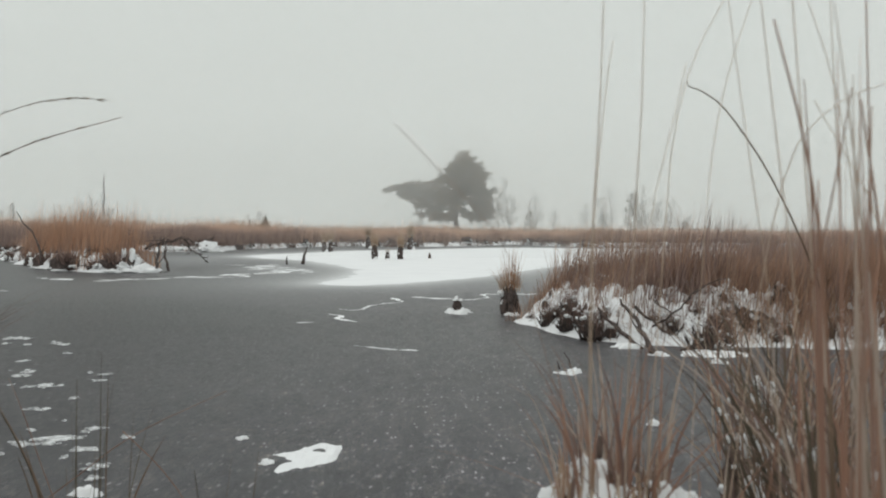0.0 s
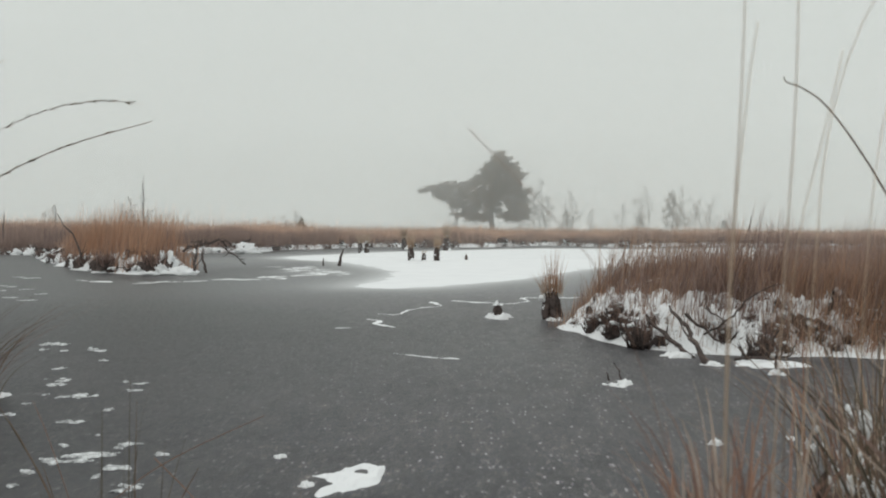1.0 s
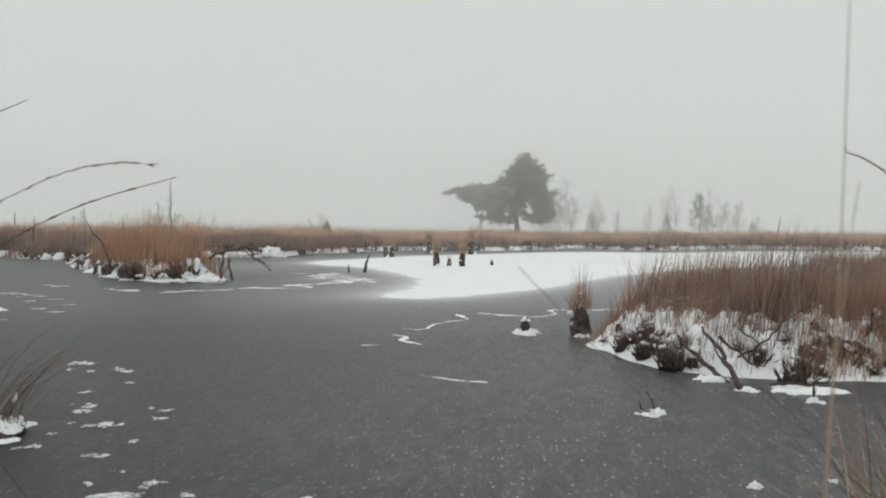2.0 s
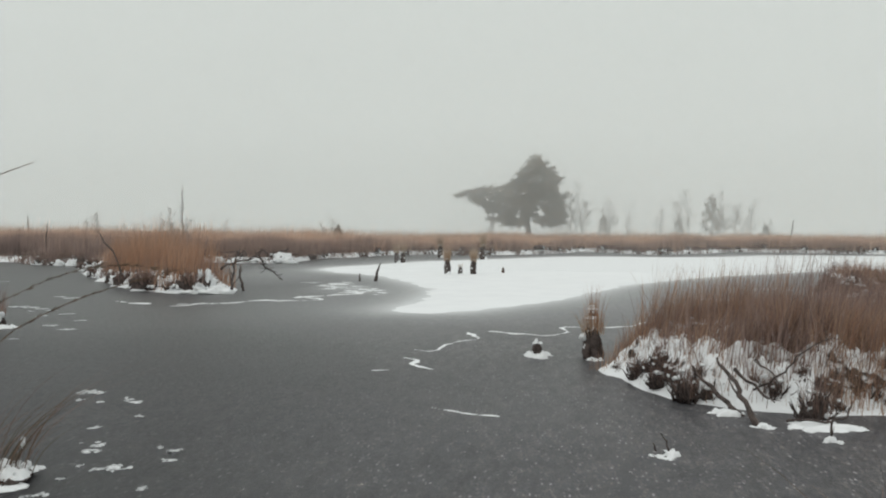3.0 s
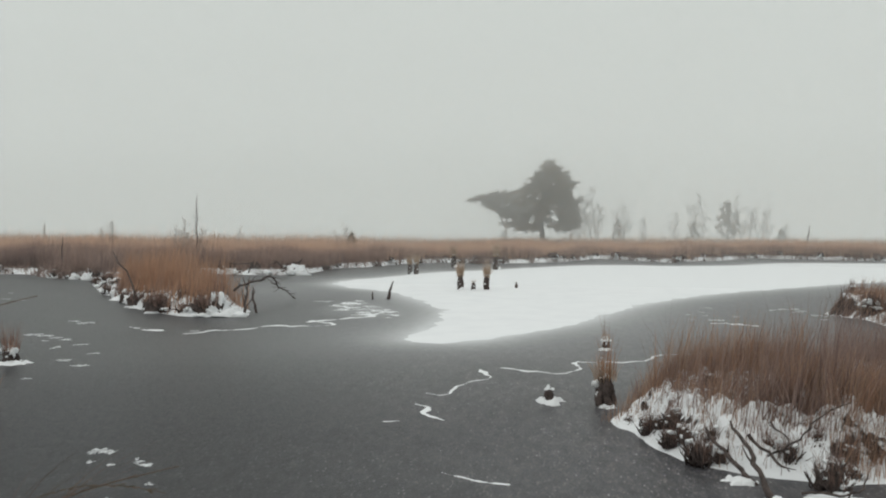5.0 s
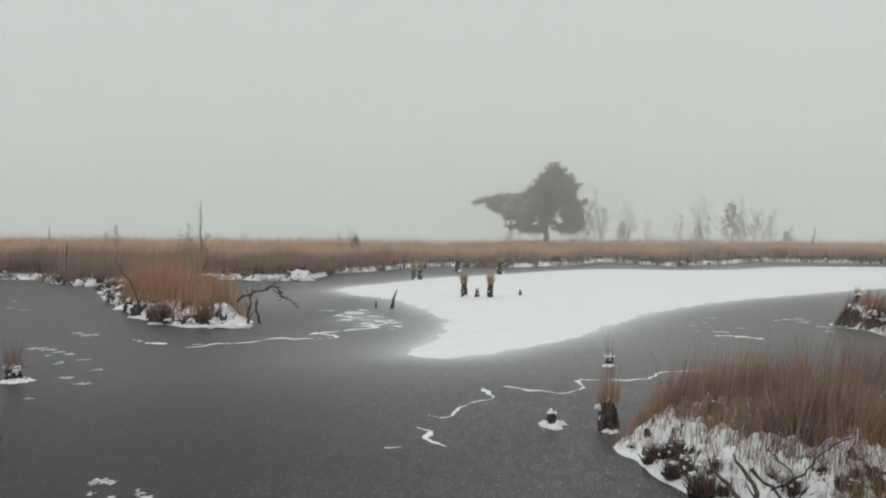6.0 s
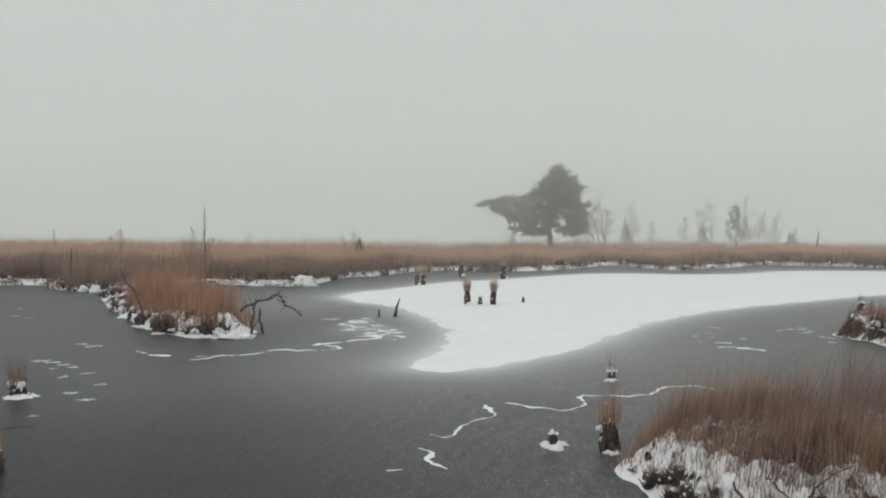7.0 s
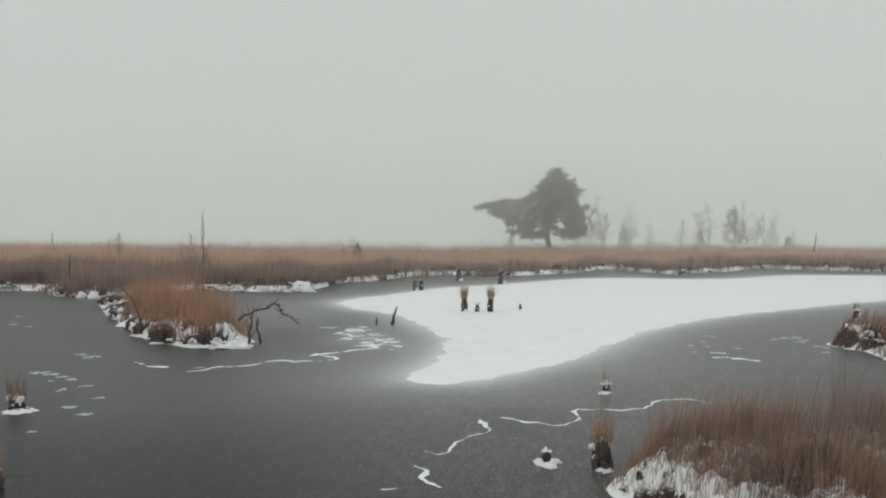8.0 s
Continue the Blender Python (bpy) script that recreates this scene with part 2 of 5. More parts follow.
class Geo:
    """Collects tubes, strips and lumps into one mesh."""

    def __init__(self):
        self.v, self.f = [], []

    def tube(self, pts, radii, sides=5):
        start, k = len(self.v), len(pts)
        for i, p in enumerate(pts):
            p = Vector(p)
            d = (Vector(pts[min(i + 1, k - 1)]) - Vector(pts[max(i - 1, 0)]))
            d = d.normalized() if d.length > 1e-6 else Vector((0, 0, 1))
            a = d.cross(Vector((0.3, 0.9, 0.2)) if abs(d.z) > 0.9 else Vector((0, 0, 1))).normalized()
            b = d.cross(a)
            for s in range(sides):
                ang = 2 * math.pi * s / sides
                self.v.append(p + (a * math.cos(ang) + b * math.sin(ang)) * radii[i])
        for i in range(k - 1):
            for s in range(sides):
                n = (s + 1) % sides
                self.f.append((start + i * sides + s, start + i * sides + n, start + (i + 1) * sides + n, start + (i + 1) * sides + s))
        self.f.append(tuple(start + s for s in range(sides))[::-1])
        self.f.append(tuple(start + (k - 1) * sides + s for s in range(sides)))

    def lump(self, centre, radii, seed, rough=0.3, rings=8, sides=12, flat=None):
        """An uneven rounded lump; flat cuts it off below that height."""
        start = len(self.v)
        c = Vector(centre)
        for i in range(rings + 1):
            th = math.pi * i / rings
            for s in range(sides):
                ph = 2 * math.pi * s / sides
                d = Vector((math.sin(th) * math.cos(ph), math.sin(th) * math.sin(ph), math.cos(th)))
                k = 1 + rough * noise.noise(d * 1.7 + Vector((seed * 3.1, seed, 0))) + rough * 0.6 * noise.noise(d * 4.3 + Vector((seed, 0, seed * 2)))
                p = c + Vector((d.x * radii[0], d.y * radii[1], d.z * radii[2])) * k
                if flat is not None:
                    p.z = max(p.z, flat)
                self.v.append(p)
        for i in range(rings):
            for s in range(sides):
                n = (s + 1) % sides
                self.f.append((start + i * sides + s, start + (i + 1) * sides + s, start + (i + 1) * sides + n, start + i * sides + n))

    def mesh(self, name, mat, soft=True):
        me = bpy.data.meshes.new(name)
        me.from_pydata([tuple(p) for p in self.v], [], self.f)
        me.polygons.foreach_set("use_smooth", np.full(len(me.polygons), soft))
        me.materials.append(mat)
        return me


def part(name, me, parent=None, label=""):
    ob = new(name, me)
    ob.parent = parent
    return tagged(ob, label)


def blade_mesh(name, mat, pos, high, wide, turn, lean, segs=3, droop=0.0):
    """Many tapering grass blades as one mesh. pos (n, 3); lean: how far the tip moves sideways, in heights."""
    pos = np.asarray(pos, float)
    n = len(pos)
    s = np.linspace(0, 1, segs + 1)[None, :]
    high, wide, turn, lean = (np.broadcast_to(np.asarray(q, float), n)[:, None] for q in (high, wide, turn, lean))
    out = lean * high * (0.35 * s + 0.65 * s**2)
    up = high * (s - droop * s**2) / (1 - droop * 0.5)
    mid = np.stack([pos[:, :1] + np.cos(turn) * out, pos[:, 1:2] + np.sin(turn) * out, pos[:, 2:3] + up], -1)
    face = np.random.rand(n, 1) * math.pi
    half = wide * 0.5 * (1 - 0.85 * s**1.5)
    side = np.stack([np.cos(face) * half, np.sin(face) * half, 0 * half], -1)
    verts = np.stack([mid - side, mid + side], 2).reshape(-1, 3)
    k = np.arange(n)[:, None] * (segs + 1) * 2 + np.arange(segs)[None, :] * 2
    quads = np.stack([k, k + 1, k + 3, k + 2], -1).reshape(-1, 4)
    return fast_mesh(name, verts, quads, mat)


def scatter(n, seed):
    return np.random.RandomState(seed).rand(n, 4)


# ---------------------------------------------------------------- plan of the land
SHORE = [(-90, 36), (-40, 34), (-21, 32.4), (-18.7, 32.2), (-17.3, 30.2), (-15.1, 29.3), (-14.2, 33.0), (-11.7, 34.0), (-9.6, 33.7), (-9.0, 35.0),
         (-8.9, 40.5), (-7.9, 41.4), (-7.0, 45.5), (-5, 48.5), (-2.9, 46.4), (1.7, 50.3), (3.7, 57), (5.6, 54.5), (7.6, 50.2), (11.5, 55.6),
         (14.3, 60), (16.1, 59), (20.8, 56), (40, 50), (90, 44)]


def shore_y(x):
    return np.interp(x, [p[0] for p in SHORE], [p[1] for p in SHORE])


def capsule(x, y, spine):
    """How far inside a rounded strip of land a place is: spine of (x, y, radius)."""
    best = np.full(np.shape(x), -1e9)
    for (ax, ay, ar), (bx, by, br) in zip(spine, spine[1:]):
        t = np.clip(((x - ax) * (bx - ax) + (y - ay) * (by - ay)) / ((bx - ax) ** 2 + (by - ay) ** 2), 0, 1)
        d = np.hypot(x - ax - t * (bx - ax), y - ay - t * (by - ay))
        best = np.maximum(best, ar + t * (br - ar) - d)
    return best


ISLAND = [(-13.9, 28.9, 0.7), (-12.4, 26.5, 0.95), (-8.3, 20.7, 1.05), (-6.8, 18.85, 0.85)]
MOUND_SHORE = [(0.92, 9.5), (0.95, 9.19), (1.09, 9.05), (1.13, 8.75), (1.23, 8.42), (1.34, 8.15), (1.49, 7.95), (1.7, 7.8), (1.9, 7.7), (2.1, 7.72), (2.3, 7.6),
               (2.6, 7.68), (3.0, 7.7), (4.6, 7.5), (9, 7.4), (9, 12.6), (6.5, 12.5), (3.4, 11.2), (2.2, 10.5), (1.5, 10.15), (1.1, 9.9)]
FARMOUND = [(7.5, 20.4, 1.15), (8.6, 18.6, 1.9), (13, 18.0, 2.4)]


def inside_far(x, y):
    return y - shore_y(x) + 0.45 * fractal(x, y, 0.55, 3, 3)


def inside_near(x, y):
    return 0.2 - y + 0.05 * np.abs(x) + 0.35 * fractal(x, y, 0.8, 3, 8) - 0.9 * np.exp(-((x - 0.3) ** 2))


def ground_height(x, y):
    far, near = inside_far(x, y), inside_near(x, y)
    h = -0.5 + 0.72 * smooth(-0.7, 0.5, np.maximum(far, near))
    return h + 0.05 * fractal(x, y, 0.7, 3, 5) * smooth(0, 2, np.maximum(far, near))


def height_mesh(name, xs, ys, func, mat, low=None):
    """A sheet over a grid; cells wholly below low are left out."""
    gx, gy = np.meshgrid(xs, ys)
    z = func(gx, gy)
    nx, ny = len(xs), len(ys)
    k = (np.arange(ny - 1)[:, None] * nx + np.arange(nx - 1)[None, :]).ravel()
    quads = np.stack([k, k + 1, k + 1 + nx, k + nx], -1)
    verts = np.stack([gx, gy, z], -1).reshape(-1, 3)
    if low is not None:
        keep = (verts[quads, 2] > low).any(1)
        quads = quads[keep]
        used = np.unique(quads)
        index = np.full(len(verts), -1)
        index[used] = np.arange(len(used))
        verts, quads = verts[used], index[quads]
    return fast_mesh(name, verts, quads, mat), verts


# ---------------------------------------------------------------- ground, ice and the snow on it
def graded(lo, hi, step, reach):
    mid = np.arange(lo, hi + step / 2, step)
    tail = np.geomspace(1, reach, 16)
    return np.concatenate([lo - tail[::-1], mid, hi + tail])


me, v = height_mesh("ground", graded(-60, 60, 0.4, 2500), graded(-8, 100, 0.4, 2500), ground_height, BANK)
far_in = np.maximum(inside_far(v[:, 0], v[:, 1]), inside_near(v[:, 0], v[:, 1]))
# past 92 m the ground is painted white, standing in for fog at the horizon
add_value(me, "snowy", np.where(v[:, 1] > 92, 1.0, 0.52 - 0.34 * smooth(0.7, 2.6, far_in) + 0.3 * fractal(v[:, 0], v[:, 1], 0.9, 3, 6)))
tagged(new("ground", me), "flat snowy peat bog ground round the frozen pond", "ground", kind="structure")

SHEET = [(-6.7, 28.9), (-5.2, 26.6), (-4.0, 25.8), (-3.05, 23.3), (-2.4, 21.8), (-1.75, 20.0), (-1.68, 17.3), (-1.95, 14.9), (-1.1, 14.7), (-0.6, 15.1),
         (0.7, 17.3), (1.4, 18.9), (2.0, 20.8), (3.6, 24.0), (5.6, 26.8), (8.0, 29.2), (12.5, 33.8), (30, 44), (32, 51), (19, 51.7), (13.3, 51.2),
         (10.9, 47.3), (6.9, 45.5), (4.2, 46.6), (1.5, 45), (-1.9, 39.4), (-4.2, 37.4), (-5.3, 33), (-6.3, 31.4)]


def rounded(points, times=2):
    p = np.asarray(points, float)
    for _ in range(times):
        q = np.roll(p, -1, 0)
        p = np.stack([p * 0.75 + q * 0.25, p * 0.25 + q * 0.75], 1).reshape(-1, 2)
    return p


def inside_outline(x, y, outline):
    """Distance into an outline, negative outside."""
    x, y = np.asarray(x, float), np.asarray(y, float)
    best, odd = np.full(x.shape, 1e9), np.zeros(x.shape, bool)
    for (ax, ay), (bx, by) in zip(outline, np.roll(outline, -1, 0)):
        t = np.clip(((x - ax) * (bx - ax) + (y - ay) * (by - ay)) / ((bx - ax) ** 2 + (by - ay) ** 2 + 1e-12), 0, 1)
        best = np.minimum(best, np.hypot(x - ax - t * (bx - ax), y - ay - t * (by - ay)))
        if by != ay:
            odd ^= ((ay > y) != (by > y)) & (x < (bx - ax) * (y - ay) / (by - ay) + ax)
    return np.where(odd, best, -best)


OUTLINE = rounded(SHEET)
MOUND = rounded(MOUND_SHORE, 1)


def into(x, y, land):
    """How far inside a piece of land, given as a spine or as an outline."""
    return capsule(x, y, land) if isinstance(land, list) else inside_outline(x, y, land)


def sheet_height(x, y):
    d = inside_outline(x, y, OUTLINE) + 0.16 * fractal(x, y, 1.6, 4, 11)
    return np.clip(d * 0.05, -0.02, 0.022) + 0.0012 * fractal(x, y, 0.5, 3, 12)


me, v = height_mesh("pond_ice", np.arange(-60, 60.1, 0.3), np.arange(-3, 63.1, 0.3), lambda x, y: 0 * x, ICE)
d = inside_outline(v[:, 0], v[:, 1], OUTLINE)
frost_haze = 0.6 * np.exp(np.minimum(d, 0) / 0.4) + 0.3 * np.exp(np.minimum(d, 0) / 1.9)
streak = np.exp(-((v[:, 1] - 20 - 1.2 * np.sin(v[:, 0] * 0.9)) / 2.2) ** 2) * smooth(-5.2, -4.0, v[:, 0]) * smooth(-1.6, -2.6, v[:, 0])
frost_haze = np.maximum(frost_haze, 0.3 * streak)
frost_haze = np.maximum(frost_haze, 0.2 * np.exp(-((v[:, 1] - 27) / 5.5) ** 2) * smooth(-11, -7, v[:, 0]) * smooth(-2, -4, v[:, 0]))
# nearer ice, lighter towards the right
frost_haze = frost_haze + 0.05 * smooth(-2.5, 1.5, v[:, 0] + 0.8 * fractal(v[:, 0], v[:, 1], 0.5, 3, 15)) * smooth(16, 9, v[:, 1])
# farther ice whitened: haze and low-angle sky sheen put into its colour
frost_haze = frost_haze + 0.065 * smooth(9, 17, v[:, 1] + 1.5 * fractal(v[:, 0], v[:, 1], 0.3, 3, 16))
add_value(me, "frost_haze", np.clip(frost_haze, 0, 1))
# share of darkening, growing towards the left
left_dark = smooth(1.2, -3.5, v[:, 0] + 0.9 * fractal(v[:, 0], v[:, 1], 0.4, 3, 17) + 0.12 * (v[:, 1] - 6))
add_value(me, "left_dark", np.clip(0.16 + 0.82 * left_dark * (0.75 + 0.25 * smooth(22, 10, v[:, 1])), 0, 1))
tagged(new("water", me), "dark grey mottled ice covering the bog pond", "ice", kind="structure")

me, v = height_mesh("snow_sheet", np.arange(-7.5, 33, 0.12), np.arange(14, 53, 0.12), sheet_height, SNOW, low=-0.012)
tagged(new("snow_sheet", me), "smooth white sheet of snow lying on the pond ice", "snow", kind="structure")


def snow_patch(x, y, rx, ry, turn=0.0, seed=0, thick=0.03, steps=36, ragged=0.7, label="small flat patch of snow lying on the ice", mat=None):
    ca, sa = math.cos(radians(turn)), math.sin(radians(turn))

    def func(u, w):
        r = np.hypot(u / rx, w / ry)
        k = 0.8 - r + ragged * fractal(u / max(rx, ry), w / max(rx, ry), 2.2, 5, seed)
        whole = np.zeros(k.shape, bool)
        whole[np.unravel_index(np.argmax(k), k.shape)] = True
        for _ in range(3 * steps):
            wider = whole.copy()
            wider[1:] |= whole[:-1]
            wider[:-1] |= whole[1:]
            wider[:, 1:] |= whole[:, :-1]
            wider[:, :-1] |= whole[:, 1:]
            wider &= k > -0.03
            if (wider == whole).all():
                break
            whole = wider
        return np.where(whole, np.clip(k * 0.06, -0.02, thick * smooth(0, 0.8, k) + 0.002), -0.02)

    me, _ = height_mesh("snow_patch", np.linspace(-1.5 * rx, 1.5 * rx, steps), np.linspace(-1.5 * ry, 1.5 * ry, steps), func, mat or SNOW, low=-0.004)
    ob = new("snow_patch", me)
    ob.matrix_world = pose(x, y, 0.001, 0, 0, turn)
    return tagged(ob, label, "snow patch", "snow patches on the ice")


def snow_ridge(points, width, seed, broken=0.0, label="thin winding line of snow caught along a crack"):
    """A low ragged line of snow along a crack in the ice."""
    p = np.asarray(points, float)
    q = np.empty((2 * len(p) - 2, 2))
    q[0::2], q[1::2] = p[:-1] * 0.75 + p[1:] * 0.25, p[:-1] * 0.25 + p[1:] * 0.75
    p = np.vstack([p[:1], q, p[-1:]])
    spine = [(x, y, width * 0.6) for x, y in p]
    step = 0.025 if p[:, 1].mean() < 15 else 0.05

    def func(x, y):
        bend = 0.05 * fractal(x, y, 1.9, 2, seed + 5) + 0.03 * fractal(x, y, 6.5, 2, seed + 8)
        zig = (0.04 + 0.005 * y) * fractal(x, 0 * y, 3.1, 3, seed + 9)
        k = capsule(x + bend, y + zig, spine) + width * (0.6 * fractal(x, y, 7, 4, seed) + (0.45 + 0.9 * broken) * fractal(x, y, 1.7 + 2.3 * broken, 2, seed + 3) + 0.5 - 0.45 * broken)
        return np.clip(k * 0.4, -0.02, 0.016 * smooth(0, width * 0.6, k) + 0.001)

    lo, hi = p.min(0) - 3 * width - 0.1, p.max(0) + 3 * width + 0.1
    me, _ = height_mesh("snow_ridge", np.arange(lo[0], hi[0], step), np.arange(lo[1], hi[1], step), func, SNOW, low=-0.004)
    return tagged(new("snow_ridge", me), label, "snow ridge", "snow lines on the ice", "stuff")


snow_ridge([(-0.17, 12.4), (0.17, 12.1), (0.52, 12.0), (0.82, 12.45), (0.68, 13.05), (1.07, 13.15), (1.5, 13.03), (1.78, 13.26), (1.86, 13.75), (2.17, 14.05), (2.48, 14.01), (2.7, 13.6)], 0.019, 1)
snow_ridge([(-0.97, 10.6), (-0.72, 10.5), (-0.64, 10.95), (-0.5, 11.35), (-0.29, 11.5), (-0.42, 11.9), (-0.5, 12.15)], 0.017, 2, 0.3)
snow_ridge([(-0.94, 9.97), (-0.78, 9.84), (-0.87, 9.55), (-0.6, 9.3)], 0.017, 3, 0.45)
snow_ridge([(-1.15, 9.1), (-0.9, 9.2), (-0.56, 9.15)], 0.019, 4, 0.45)
snow_ridge([(-0.75, 8.2), (-0.55, 8.1), (-0.4, 8.3)], 0.022, 5, 0.45)
snow_ridge([(-0.45, 7.6), (-0.22, 7.44), (0.08, 7.33)], 0.019, 6, 0.45)
snow_ridge([(-5.72, 15.1), (-5.49, 15.31), (-5.45, 15.73), (-5.19, 15.7), (-4.85, 15.9), (-4.79, 16.27), (-4.65, 16.56), (-4.33, 16.49), (-3.72, 16.66), (-3.5, 16.85), (-3.75, 17.2), (-4.16, 17.5)], 0.026, 7)
snow_ridge([(-4.1, 17.3), (-3.85, 17.72), (-3.54, 18.04), (-3.12, 18.39), (-3.25, 18.75)], 0.045, 8)
snow_ridge([(-5.75, 15.65), (-5.6, 15.7)], 0.03, 9, 0.5)
snow_ridge([(-7.06, 15.93), (-6.75, 15.83), (-6.6, 15.6), (-6.31, 15.61)], 0.034, 10, 0.7)
snow_ridge([(3.49, 18.25), (3.92, 18.16)], 0.03, 11)
snow_ridge([(3.85, 18.0), (4.05, 17.95), (4.27, 17.79)], 0.045, 13)
snow_ridge([(3.55, 18.85), (3.75, 18.75), (3.9, 18.8)], 0.03, 14)
snow_ridge([(5.4, 21.2), (5.65, 21.4), (6.1, 21.6)], 0.024, 12)



def hollow_patch(label):
    """A ragged drift with two prongs and a thawed hollow, narrow across and long along the wind."""
    arms = ([(-0.142, 1.31, 0.025), (-0.138, 1.338, 0.025), (-0.2, 1.362, 0.012), (-0.26, 1.335, 0.02)],
            [(-0.142, 1.31, 0.026), (-0.2, 1.3, 0.03), (-0.27, 1.312, 0.022), (-0.375, 1.317, 0.008)],
            [(-0.2, 1.3, 0.03), (-0.25, 1.28, 0.022), (-0.31, 1.256, 0.014)])

    def func(x, y):
        k = np.max([capsule(x, 0.3 * y, a) for a in arms], 0) + 0.007 * fractal(x, 0.4 * y, 26, 4, 5)
        k = np.minimum(k, 0.045 * np.hypot((x + 0.205) / 0.045, (0.3 * y - 1.338) / 0.016) - 0.025)
        return np.clip(k * 0.9, -0.02, 0.016 * smooth(0, 0.022, k) + 0.001 + 0.002 * fractal(x, y, 18, 3, 6))

    me, _ = height_mesh("snow_patch", np.arange(-0.43, -0.08, 0.004), np.arange(4.08, 4.66, 0.007), func, SNOW, low=-0.004)
    return tagged(new("snow_patch", me), label, "snow patch", "snow patches on the ice")


hollow_patch("ragged snow patch with a thawed hollow on the ice")
snow_patch(-0.38, 4.27, 0.03, 0.025, 0, 9, 0.012)
snow_patch(-0.56, 4.63, 0.025, 0.02, 0, 29, 0.01)
snow_patch(-0.88, 3.86, 0.06, 0.05, 0, 30, 0.03, ragged=0.35, label="small lump of snow among the rushes")
snow_patch(1.06, 6.4, 0.09, 0.08, 10, 5, 0.025, label="small mound of snow round a dead twig")
snow_patch(2.13, 6.85, 0.06, 0.06, 0, 6, 0.03)
snow_patch(1.25, 4.98, 0.035, 0.04, 0, 7, 0.02)
snow_patch(1.62, 5.1, 0.02, 0.03, 0, 17, 0.01)
snow_patch(1.8, 7.21, 0.08, 0.06, 0, 8, 0.025)
snow_patch(1.64, 7.6, 0.12, 0.08, 0, 31, 0.03)
snow_patch(2.24, 7.22, 0.24, 0.16, 5, 12, 0.03, label="flat snow patch under a fallen twig")
snow_patch(0.37, 10.2, 0.15, 0.16, 0, 14, 0.06)
snow_patch(0.92, 10.05, 0.1, 0.09, 0, 15, 0.03)
snow_patch(1.24, 14.2, 0.1, 0.12, 0, 16, 0.03)
snow_patch(-6.55, 11.8, 0.25, 0.22, 0, 18, 0.06)
LACE = "thin lacy patch of snow frozen onto the ice"
FLECKS = [(-3.17, 7.82, 0.1, 0.1), (-2.58, 6.67, 0.07, 0.06), (-2.27, 6.26, 0.1, 0.06), (-1.98, 5.81, 0.1, 0.09), (-1.86, 6.24, 0.09, 0.04), (-2.69, 7.55, 0.06, 0.06),
          (-1.7, 5.2, 0.05, 0.06), (-1.52, 4.77, 0.06, 0.07), (-1.42, 4.51, 0.07, 0.06), (-1.34, 4.58, 0.1, 0.11), (-0.99, 4.21, 0.04, 0.07), (-1.05, 4.64, 0.03, 0.03),
          (-1.15, 4.43, 0.08, 0.035), (-1.41, 4.36, 0.06, 0.04), (-0.955, 4.05, 0.04, 0.035), (-2.92, 7.46, 0.08, 0.07), (-2.66, 7.49, 0.07, 0.04), (-1.79, 6.17, 0.05, 0.03),
          (-2.4, 7.03, 0.035, 0.03), (-2.1, 5.3, 0.06, 0.05), (-2.27, 6.1, 0.1, 0.04), (-1.5, 4.95, 0.08, 0.05), (-1.25, 4.8, 0.05, 0.05)]
for i, (x, y, a, b) in enumerate(FLECKS):
    snow_patch(x, y, 0.8 * a, 0.75 * b, 25 * math.sin(3.1 * i), 20 + i, 0.004, steps=44, ragged=1.5, label=LACE, mat=DUST)
R = scatter(80, 4)
for i, (a, b, c, d) in enumerate(R[:14]):
    snow_patch(-0.95 - 2.2 * b + 0.9 * (a - 0.5), 3.9 + 3.8 * b, 0.012 + 0.025 * c * c, 0.014 + 0.02 * d, 40 * a - 20, 50 + i, 0.003, steps=26, ragged=1.3, label=LACE, mat=DUST)
for i, (x, y) in enumerate([(-8.06, 14.7), (-7.57, 14.36), (-7.28, 14.2), (-6.87, 13.36), (-6.66, 13.62), (-8.17, 16.5), (-6.0, 12.86), (-8.57, 16.85), (-6.07, 12.2), (-5.6, 11.75), (-14.2, 23.3),
                            (-13.1, 21.4), (-12.4, 21.1), (-7.4, 14.0), (-7.8, 14.6), (-5.8, 10.85)]):
    snow_patch(x, y, 0.06 + 0.06 * R[i, 2], 0.05 + 0.07 * R[i, 3], 40 * R[i, 0], 70 + i, 0.003, steps=40, ragged=1.9, label=LACE, mat=DUST)
for i, (a, b, c, d) in enumerate(R[10:50]):
    snow_patch(-4.75 + 1.75 * b + 1.0 * (a - 0.5), 22.4 - 4.0 * b, 0.07 + 0.16 * c * c, 0.06 + 0.12 * d, 50 * a - 10, 90 + i, 0.003, steps=44, ragged=2.0, label=LACE, mat=SNOW if i % 2 else DUST)
for i, (a, b, c, d) in enumerate(R[40:54]):
    snow_patch(3.0 + 3.2 * a, 18.6 + 3.4 * b, 0.05 + 0.09 * c * c, 0.04 + 0.06 * d, 20 * a, 120 + i, 0.003, steps=36, ragged=1.8, label=LACE, mat=DUST)


